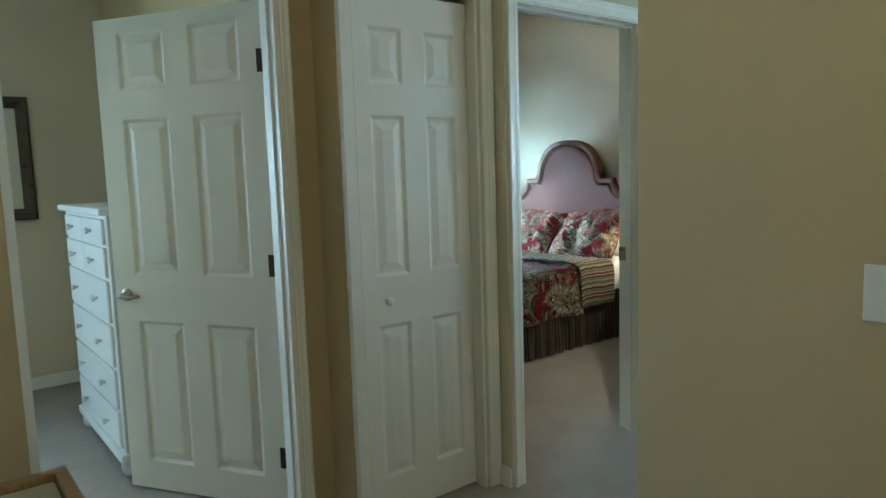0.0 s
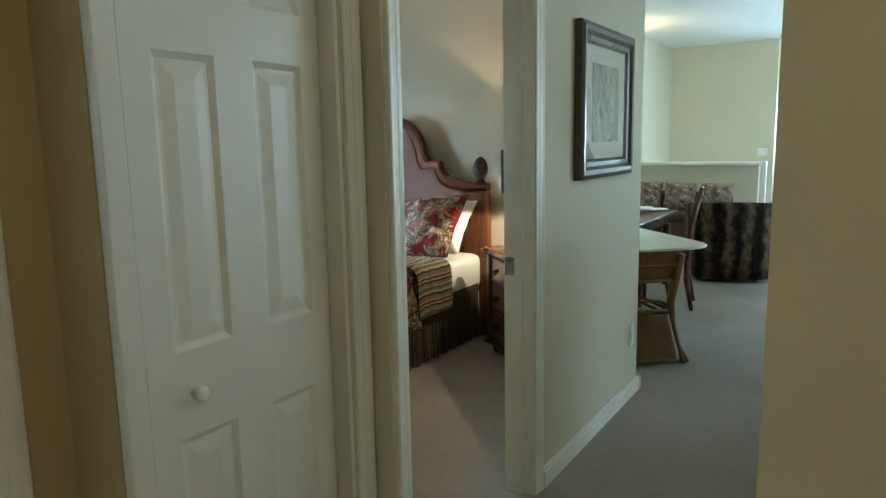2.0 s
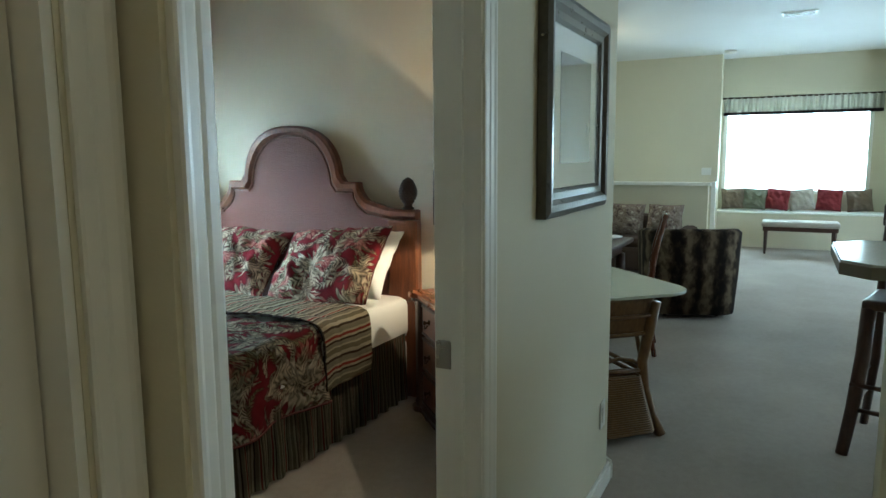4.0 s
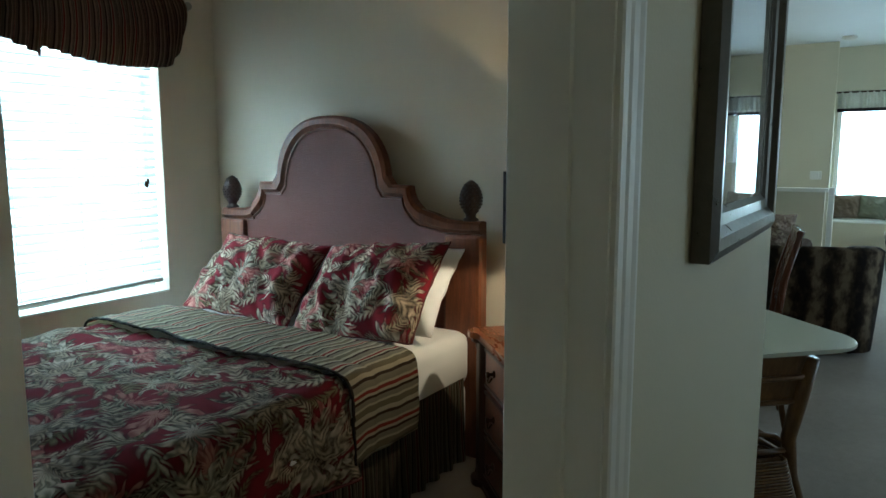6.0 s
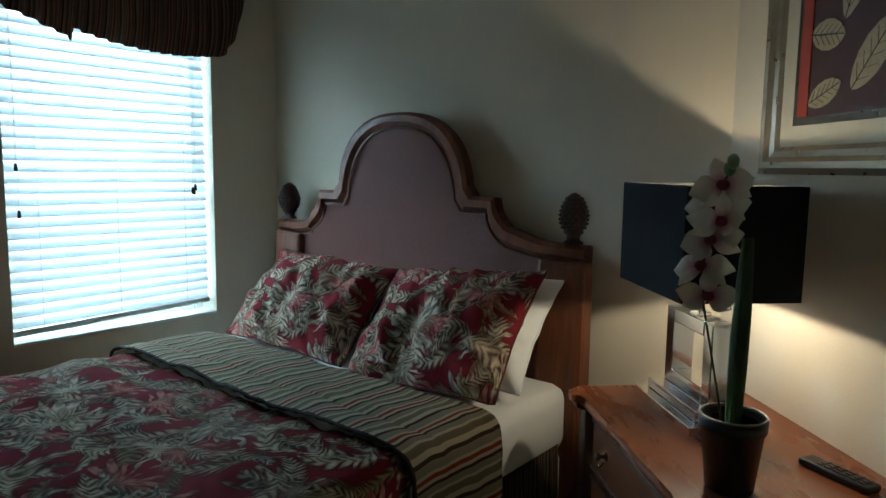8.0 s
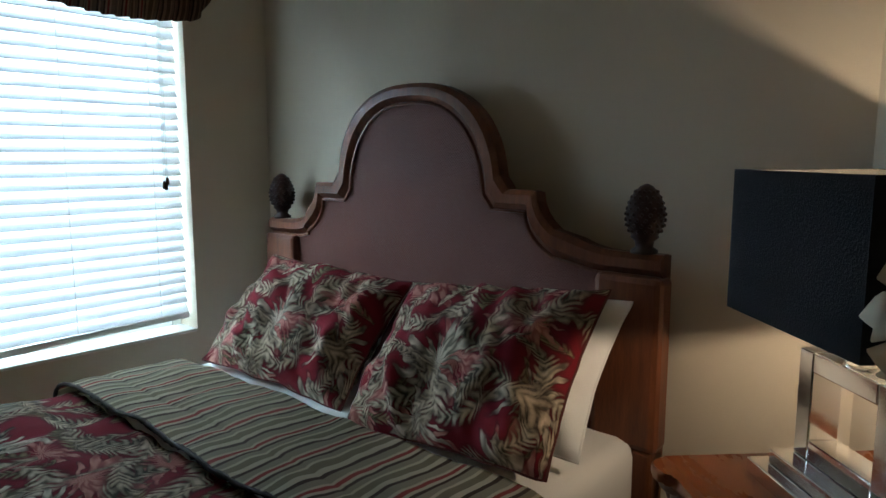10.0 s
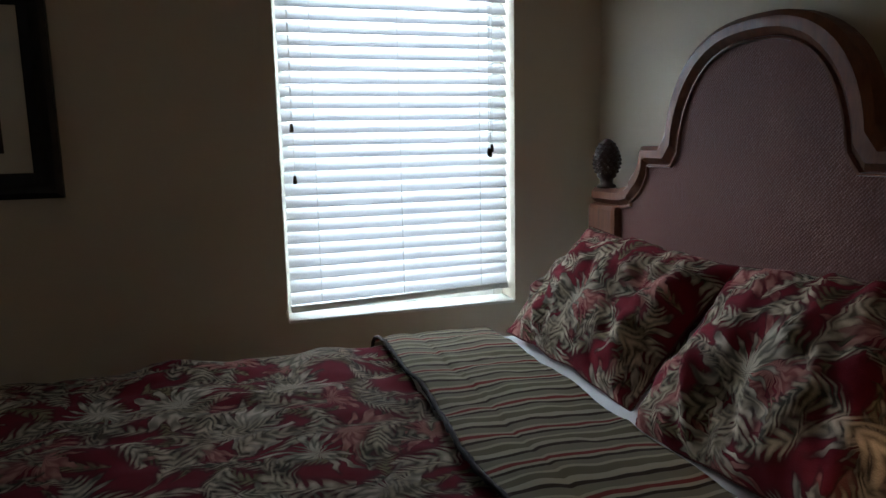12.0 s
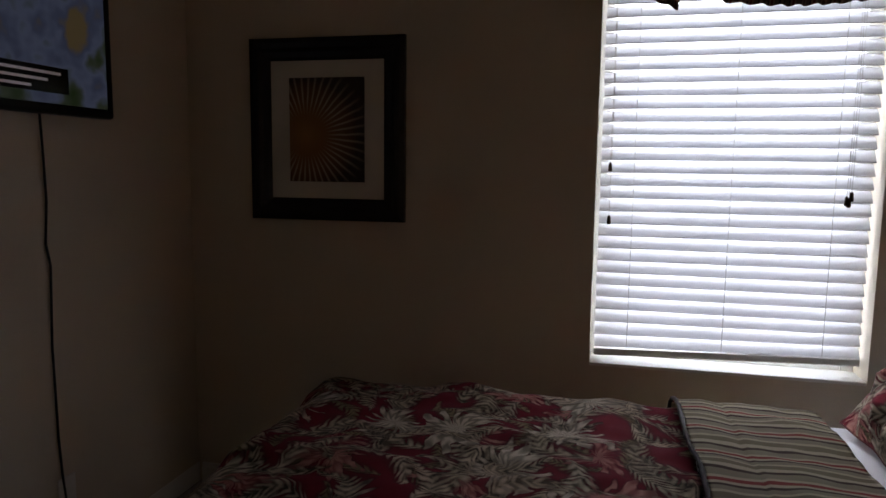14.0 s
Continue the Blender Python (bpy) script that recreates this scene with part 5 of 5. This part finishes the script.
def strands(name, outline, rows, radius, label, m=None, every=1):
    """Woven cane wall: a solid core with closed hoops laid round it one on the other; rows of (scale, height)."""
    bm = B()
    core = [[bm.verts.new((x * k * 0.985, y * k * 0.985 + 0.05, z)) for x, y in outline] for k, z in rows]
    n = len(outline)
    for a, b in zip(core, core[1:]):
        for i in range(n):
            bm.faces.new((a[i], a[(i + 1) % n], b[(i + 1) % n], b[i]))
    wall = part(name, bm, RATTAN, gt, label, True, m)
    for k, z in rows[::every]:
        bm = B()
        ring = [(x * k, y * k + 0.05, z) for x, y in outline]
        tube(bm, ring + ring[:2], radius, 6)
        part("cane_hoop", bm, RATTAN, wall, smooth=True)


strands("apron", rounded(0.54, 0.19, 0.10), [(1.0 - 0.10 * i / 12, 0.732 - 0.0165 * i) for i in range(13)], 0.0105, "tapered rattan apron bound with cane", every=6)
for sx in (-1, 1):
    for sy in (-1, 1):
        bm = B()
        tube(bm, [(sx * 0.50, 0.05 + sy * 0.165, 0.70), (sx * 0.475, 0.05 + sy * 0.145, 0.52), (sx * 0.455, 0.05 + sy * 0.13, 0.38), (sx * 0.465, 0.05 + sy * 0.14, 0.24), (sx * 0.49, 0.05 + sy * 0.17, 0.10), (sx * 0.525, 0.05 + sy * 0.205, 0.0)], [0.030, 0.030, 0.027, 0.026, 0.027, 0.030], 12)
        tube(bm, [(sx * 0.42, 0.05 + sy * 0.15, 0.555), (sx * 0.40, 0.05 + sy * 0.13, 0.50), (sx * 0.455, 0.05 + sy * 0.13, 0.36)], 0.012, 8)
        part("leg", bm, RATTAN, gt, smooth=True)
bm = B()
for z in (0.30, 0.335):
    tube(bm, [(-0.46, -0.08, z), (0.46, -0.08, z), (0.46, 0.18, z), (-0.46, 0.18, z), (-0.46, -0.075, z)], 0.012, 8)
part("stretcher", bm, RATTAN, gt, smooth=True)
for x in (-0.44, 0.44):
    strands("woven_foot", rounded(0.10, 0.13, 0.04, 4), [(0.72 + 0.50 * i / 25, 0.315 - 0.0110 * i) for i in range(26)], 0.0060, "flared woven cane foot", pose(x, 0, 0))
    bm = B()
    tube(bm, [(x, -0.09, 0.345), (x, -0.03, 0.385), (x, 0.05, 0.40), (x, 0.13, 0.385), (x, 0.19, 0.345)], 0.011, 8)
    part("arched_brace", bm, RATTAN, gt, smooth=True)

dt = thing("dining_table", (7.30, 5.35, 0), "dark polished dining table laid with white dishes", "table")
boxpart("top", (-0.80, 0.58, -0.55, 0.55, 0.69, 0.73), ESPRESSO, dt, 0.01)
boxpart("apron", (-0.72, 0.50, -0.47, 0.47, 0.60, 0.69), ESPRESSO, dt, 0.004)
for x in (-0.70, 0.48):
    for y in (-0.46, 0.46):
        bm = B()
        lathe(bm, ((0.028, 0), (0.034, 0.05), (0.026, 0.30), (0.045, 0.45), (0.038, 0.60)), 14, pose(x, y, 0))
        part("leg", bm, ESPRESSO, dt, smooth=True)
bowl = B()
lathe(bowl, ((0.05, 0), (0.09, 0.03), (0.115, 0.055), (0.11, 0.057), (0.04, 0.012)), 20)
tagged(part("bowl", bowl, WHITEWOOD, smooth=True, m=pose(7.45, 5.05, 0.731)), "white bowl on the dining table", "bowl")
bowl = B()
lathe(bowl, ((0.08, 0), (0.13, 0.012), (0.135, 0.016), (0.07, 0.006)), 20)
tagged(part("dinner_plate", bowl, WHITEWOOD, smooth=True, m=pose(7.72, 5.0, 0.731)), "white plate on the dining table", "plate")
va = thing("flower_vase", (7.30, 5.30, 0.731), "glass vase of pale flowers on the dining table", "vase")
bm = B()
lathe(bm, ((0.05, 0), (0.06, 0.08), (0.035, 0.18), (0.05, 0.22)), 16)
part("vase", bm, TOPGLASS, va, smooth=True)
CREAM = plain("cream_blossom", (0.70, 0.66, 0.52), 0.7, vary=0.2)
for i in range(16):
    a, r = i * 2.4, 0.03 + 0.08 * random.random()
    zz = 0.30 + 0.14 * random.random()
    bm = B()
    for k in range(6):
        q = k * 1.05
        bmesh.ops.create_icosphere(bm, subdivisions=1, radius=0.016, matrix=Matrix.Translation((0.018 * math.cos(q), 0.018 * math.sin(q), random.uniform(-0.01, 0.01))))
    tube(bm, [(0, 0, 0), (-r * math.cos(a) * 0.7, -r * math.sin(a) * 0.7, -zz + 0.2)], 0.003, 5)
    part("flower", bm, CREAM, va, m=pose(r * math.cos(a), r * math.sin(a), zz))


CHAIRWOOD = wood("glossy_mahogany_chair_wood", (0.055, 0.018, 0.010), (0.150, 0.052, 0.027), 0.22)


def dining_chair(name, m, label):
    c = thing(name, m, label, "chair")
    boxpart("seat", (-0.22, 0.22, -0.21, 0.21, 0.43, 0.48), FRINGE, c, 0.02)
    for x in (-0.19, 0.19):
        bm = B()
        tube(bm, [(x, 0.18, 0.0), (x, 0.18, 0.44)], [0.016, 0.022], 8)
        part("leg", bm, CHAIRWOOD, c, smooth=True)
        bm = B()
        tube(bm, [(x, -0.24, 0.0), (x, -0.19, 0.25), (x, -0.19, 0.46), (x, -0.22, 0.75), (x, -0.29, 1.02)], [0.017, 0.021, 0.022, 0.020, 0.017], 8)
        part("back_post", bm, CHAIRWOOD, c, smooth=True)
    boxpart("top_rail", (-0.20, 0.20, -0.295, -0.265, 0.93, 1.02), CHAIRWOOD, c, 0.01)
    boxpart("cross_rail", (-0.18, 0.18, -0.225, -0.20, 0.58, 0.62), CHAIRWOOD, c, 0.005)
    for k in range(9):
        x = -0.16 + 0.04 * k
        bm = B()
        tube(bm, [(x, -0.21, 0.61), (x, -0.235, 0.78), (x, -0.275, 0.94)], 0.017, 6)
        part("back_slat", bm, CHAIRWOOD, c, smooth=True)
    return c


dining_chair("dining_chair", pose(6.95, 4.69, 0, 0, 0, 10), "glossy mahogany dining chair with a close-slatted back beside the table")

# ---- living room ----
t_ = Tree("dark_patterned_upholstery", 0.9, 0.0, 0.15)
co_ = t_.coords()
xyz = t_.node("ShaderNodeSeparateXYZ")
t_.nt.links.new(co_, xyz.inputs[0])
round_ = t_.m("ARCTAN2", xyz.outputs[1], xyz.outputs[0])
stripe = t_.m("SINE", t_.m("MULTIPLY_ADD", t_.noise(co_, 6, 3), 2.4, t_.m("MULTIPLY", round_, 15.0)))
pat = t_.m("MULTIPLY_ADD", stripe, 0.13, t_.m("MULTIPLY_ADD", t_.noise(t_.scaled(co_, (9, 9, 6)), 1.8, 4), 0.75, 0.12))
t_.set("Base Color", t_.ramp(pat, [(0.36, (0.014, 0.009, 0.007)), (0.47, (0.036, 0.024, 0.016)), (0.54, (0.085, 0.060, 0.038)), (0.64, (0.165, 0.125, 0.080))]))
t_.bump(t_.noise(co_, 200, 2), 0.3, 0.004)
UPHOL = t_.mat
ac = thing("armchair", pose(8.46, 4.43, 0, 0, 0, 20) @ Matrix.Diagonal((1.07, 1.07, 1.02, 1)), "barrel armchair in dark patterned fabric, its back to the hall", "armchair")
bm = B()
rings = []
for i in range(49):
    a = radians(50 + 260 * i / 48)
    q_ = a - math.pi
    r = 0.395 / (abs(math.cos(q_)) ** 3.4 + abs(math.sin(q_)) ** 3.4) ** (1 / 3.4)
    hgt = 0.785 - 0.07 * (abs(i - 24) / 24) ** 2
    rings.append([bm.verts.new((rr * math.cos(a), rr * math.sin(a), z)) for rr, z in ((r - 0.035, 0.04), (r - 0.01, 0.4), (r + 0.004, hgt - 0.025), (r - 0.03, hgt), (r - 0.13, hgt - 0.02), (r - 0.14, 0.1))])
for a, b in zip(rings, rings[1:]):
    for i in range(6):
        bm.faces.new((a[i], a[(i + 1) % 6], b[(i + 1) % 6], b[i]))
bm.faces.new(rings[0]), bm.faces.new(rings[-1][::-1])
part("barrel_back", bm, UPHOL, ac, smooth=True)
bm = B()
lathe(bm, ((0.30, 0.05), (0.31, 0.38), (0.28, 0.44), (0.20, 0.45)), 20)
part("seat_cushion", bm, UPHOL, ac, smooth=True)
for k in range(4):
    a = radians(45 + 90 * k)
    bm = B()
    tube(bm, [(0.30 * math.cos(a), 0.30 * math.sin(a), 0), (0.29 * math.cos(a), 0.29 * math.sin(a), 0.07)], [0.016, 0.024], 8)
    part("foot", bm, ESPRESSO, ac)

sf = thing("sofa", (10.45, 5.50, 0), "brown upholstered sofa standing along the half wall", "sofa")
BROWNF = fabric("brown_sofa_fabric", (0.075, 0.048, 0.034))
boxpart("base", (-0.45, 0.48, -0.70, 0.70, 0.08, 0.36), BROWNF, sf, 0.04)
boxpart("back", (0.22, 0.50, -0.70, 0.70, 0.37, 0.70), BROWNF, sf, 0.07)
for y in (-0.80, 0.80):
    boxpart("arm", (-0.45, 0.50, y - 0.10, y + 0.10, 0.08, 0.56), BROWNF, sf, 0.06)
for y in (-0.34, 0.34):
    boxpart("seat_cushion", (-0.44, 0.21, y - 0.335, y + 0.335, 0.355, 0.47), BROWNF, sf, 0.05)
for x in (-0.38, 0.42):
    for y in (-0.78, 0.78):
        boxpart("foot", (x - 0.03, x + 0.03, y - 0.03, y + 0.03, 0, 0.08), ESPRESSO, sf)
t_ = Tree("patterned_tan_cushion", 0.9, 0.0, 0.15)
co_ = t_.coords("UV")
t_.set("Base Color", t_.ramp(t_.noise(co_, 14, 3), [(0.36, (0.10, 0.065, 0.055)), (0.46, (0.30, 0.24, 0.19)), (0.55, (0.17, 0.12, 0.10)), (0.64, (0.42, 0.36, 0.29))]))
t_.bump(t_.noise(co_, 260, 2), 0.3, 0.004)
PATTERNED = t_.mat
TANF, REDF, GREENF, CREAMF = fabric("tan_cushion", (0.155, 0.115, 0.080)), fabric("red_cushion", (0.18, 0.026, 0.030)), fabric("sage_cushion", (0.165, 0.165, 0.115)), fabric("cream_cushion", (0.40, 0.36, 0.30))
for i, (y, c) in enumerate(((4.95, PATTERNED), (5.40, PATTERNED), (5.85, PATTERNED))):
    pillow("cushion", 0.42, 0.40, 0.15, c, lean(y, 24, 10.47, 0.655, 6 * (i - 1)), "patterned tan cushion on the sofa", 20.0 + i)

seat = thing("built_in_bench", (13.80, 3.44, 0), "built-in bench under the window with a white top board", "bench")
boxpart("front_box", (-0.24, 0.25, -1.21, 1.21, 0, 0.53), WALL, seat, 0)
boxpart("top_board", (-0.27, 0.25, -1.21, 1.21, 0.531, 0.56), TRIM, seat, 0.006)
for i, (y, c, l) in enumerate(((4.42, TANF, "tan"), (4.10, GREENF, "sage striped"), (3.77, REDF, "red"), (3.43, CREAMF, "beige"), (3.06, REDF, "red"), (2.66, TANF, "brown"))):
    pillow("cushion", 0.345, 0.335, 0.15, c, lean(y, 16, 13.86, 0.74, random.uniform(-8, 8), random.uniform(-9, 9)), l + " cushion leaning on the window seat", 30.0 + i)

w2 = thing("window_2", (14.12, 3.575, 0.82), "wide living room window with a bright view", "window", kind="structure")
for n_, d_ in (("frame_side", (-0.04, 0.02, -1.045, -0.99, 0, 1.54)), ("frame_side", (-0.04, 0.02, 0.99, 1.045, 0, 1.54)), ("frame_bottom", (-0.04, 0.02, -0.99, 0.99, 0, 0.05)), ("frame_top", (-0.04, 0.02, -0.99, 0.99, 1.49, 1.54))):
    boxpart(n_, d_, TRIM, w2)
g_ = boxpart("pane", (-0.004, 0.0, -0.99, 0.99, 0.05, 1.49), glass("living_window_glass"), w2, 0)
g_.visible_shadow = False
lv = thing("window_valance", (13.98, 3.53, 2.06), "cream gathered valance with a dark lower band on a rod", "valance")


def lval(z0, z1, off):
    def fn(u, v):
        return (-0.03 - off - 0.03 * math.sin(u * 2 * math.pi * 24 + math.sin(u * 31)) * (1 - 0.5 * v), -1.10 + 2.20 * u, z0 + (z1 - z0) * v)
    return fn


part("cloth", grid_cloth(200, 6, lval(0.05, 0.29, 0.0), 0.004), fabric("cream_valance_cloth", (0.40, 0.38, 0.32)), lv)
part("dark_band", grid_cloth(200, 2, lval(0.0, 0.052, 0.002), 0.004), fabric("dark_valance_band", (0.03, 0.02, 0.022)), lv, "dark lower band")
bm = B()
tube(bm, [(-0.03, -1.30, 0.275), (-0.03, 1.12, 0.275)], 0.012, 8)
part("rod", bm, BRONZE, lv, smooth=True)
for y in (-1.29, 1.11):
    boxpart("bracket", (-0.03, 0.07, y - 0.006, y + 0.006, 0.268, 0.282), BRONZE, lv, 0)

be = thing("bench", (12.98, 3.45, 0), "cream-topped upholstered bench on dark legs", "bench")
boxpart("seat", (-0.22, 0.22, -0.50, 0.50, 0.40, 0.48), CREAMF, be, 0.03)
boxpart("frame", (-0.20, 0.20, -0.48, 0.48, 0.34, 0.40), ESPRESSO, be)
for x in (-0.17, 0.17):
    for y in (-0.44, 0.44):
        bm = B()
        tube(bm, [(x, y, 0), (x, y, 0.34)], [0.016, 0.026], 8)
        part("leg", bm, ESPRESSO, be)

npost = thing("stair_newel", (11.16, 4.47, 0), "white wooden newel with a short rail at the stairs", "newel post")
boxpart("post", (-0.035, 0.035, -0.028, 0.028, 0, 1.02), TRIM, npost, 0.004)
boxpart("cap", (-0.05, 0.05, -0.028, 0.028, 1.02, 1.10), TRIM, npost, 0.01)
cv = thing("ceiling_vent", (10.55, 3.62, CZ), "white slotted ceiling vent", "vent")
boxpart("frame", (-0.12, 0.12, -0.18, 0.18, -0.012, -0.001), WHITEPLASTIC, cv, 0.003)
for i in range(6):
    boxpart("slat", (-0.095 + i * 0.036, -0.075 + i * 0.036, -0.155, 0.155, -0.018, -0.0125), PEWTER, cv, 0)
sd = thing("smoke_detector", (13.1, 4.50, CZ), "round white smoke detector on the ceiling", "smoke detector")
bm = B()
lathe(bm, ((0.085, -0.001), (0.085, -0.03), (0.055, -0.045)), 20)
part("housing", bm, WHITEPLASTIC, sd, smooth=True)

# breakfast bar, stool and lamp
structure("bar_wall", [(4.62, 4.74, -0.4, 3.275, 0, 1.0), (4.60, 4.76, 3.255, 3.285, 0, 1.0)], WALL, "beige half wall under the breakfast bar")
structure("bar_wall_trim", [(4.60, 4.617, 3.12, 3.25, 0, 1.0)], TRIM, "white trim board on the bar wall", "trim")
bar = thing("bar_counter", (4.95, 1.6, 0), "pale laminate breakfast bar top with a dark edge", "counter")
LAMI = plain("pale_grey_laminate", (0.50, 0.50, 0.49), 0.18, vary=0.12, scale=50, bump=0.0)
EDGE = plain("brown_counter_edge", (0.15, 0.125, 0.09), 0.35, vary=0.2)
part("edge", plate([(-0.36, -2.0), (0.42, -2.0), (0.42, 1.72), (0.30, 1.85), (-0.26, 1.85), (-0.36, 1.76)], 1.001, 1.045, 0.004), EDGE, bar, "dark brown laminate edge")
part("top", plate([(-0.357, -2.0), (0.417, -2.0), (0.417, 1.718), (0.298, 1.846), (-0.258, 1.846), (-0.357, 1.757)], 1.0452, 1.055, 0.003), LAMI, bar)
st = thing("bar_stool", pose(5.72, 3.05, 0, 0, 0, 75), "dark wooden bar stool with a curved back rail", "bar stool")
boxpart("seat", (-0.20, 0.20, -0.19, 0.19, 0.70, 0.75), ESPRESSO, st, 0.015)
for x in (-0.18, 0.18):
    bm = B()
    tube(bm, [(x * 1.25, 0.25, 0), (x * 1.12, 0.205, 0.22), (x, 0.17, 0.48), (x * 0.95, 0.16, 0.71)], [0.027, 0.030, 0.033, 0.033], 12)
    part("leg", bm, ESPRESSO, st, smooth=True)
    bm = B()
    tube(bm, [(x * 1.25, -0.26, 0), (x, -0.18, 0.40), (x, -0.18, 0.72), (x, -0.22, 0.95), (x, -0.28, 1.15)], [0.02, 0.022, 0.022, 0.020, 0.018], 10)
    part("back_post", bm, ESPRESSO, st, smooth=True)
for z in (0.22, 0.34):
    bm = B()
    tube(bm, [(-0.21, 0.21, z), (0.21, 0.21, z)], 0.012, 8), tube(bm, [(-0.21, 0.21, z), (-0.21, -0.22, z)], 0.012, 8), tube(bm, [(0.21, 0.21, z), (0.21, -0.22, z)], 0.012, 8)
    part("foot_rail", bm, ESPRESSO, st, smooth=True)
boxpart("back_rail", (-0.21, 0.21, -0.295, -0.262, 1.06, 1.175), ESPRESSO, st, 0.012)
stb = thing("side_table", (8.1, 2.60, 0), "dark round side table beneath a lamp", "side table")
bm = B()
lathe(bm, ((0.28, 0.60), (0.30, 0.61), (0.30, 0.635), (0.28, 0.64)), 24)
part("top", bm, ESPRESSO, stb)
bm = B()
lathe(bm, ((0.18, 0), (0.17, 0.03), (0.035, 0.08), (0.03, 0.50), (0.10, 0.60)), 16)
part("pedestal", bm, ESPRESSO, stb, smooth=True)
fl_ = thing("table_lamp", (8.1, 2.60, 0.641), "table lamp with a flared black shade, unlit", "table lamp")
bm = B()
lathe(bm, ((0.08, 0), (0.08, 0.02), (0.03, 0.05), (0.06, 0.16), (0.07, 0.24), (0.02, 0.36), (0.012, 0.52)), 18)
part("base", bm, BRONZE, fl_, smooth=True)
bm = B()
lathe(bm, ((0.235, 0.46), (0.15, 0.62), (0.10, 0.75), (0.095, 0.75), (0.145, 0.62), (0.23, 0.46)), 24)
part("shade", bm, SHADE, fl_, "flared black shade", True)

# ---- assumed wall lamp past the hall corner, unseen, made up to hold the bulb ----
sconce = thing("assumed_wall_lamp", pose(10.58, 6.298, 2.57), "assumed small lit wall lamp with a brass plate, added out of view", "wall lamp")
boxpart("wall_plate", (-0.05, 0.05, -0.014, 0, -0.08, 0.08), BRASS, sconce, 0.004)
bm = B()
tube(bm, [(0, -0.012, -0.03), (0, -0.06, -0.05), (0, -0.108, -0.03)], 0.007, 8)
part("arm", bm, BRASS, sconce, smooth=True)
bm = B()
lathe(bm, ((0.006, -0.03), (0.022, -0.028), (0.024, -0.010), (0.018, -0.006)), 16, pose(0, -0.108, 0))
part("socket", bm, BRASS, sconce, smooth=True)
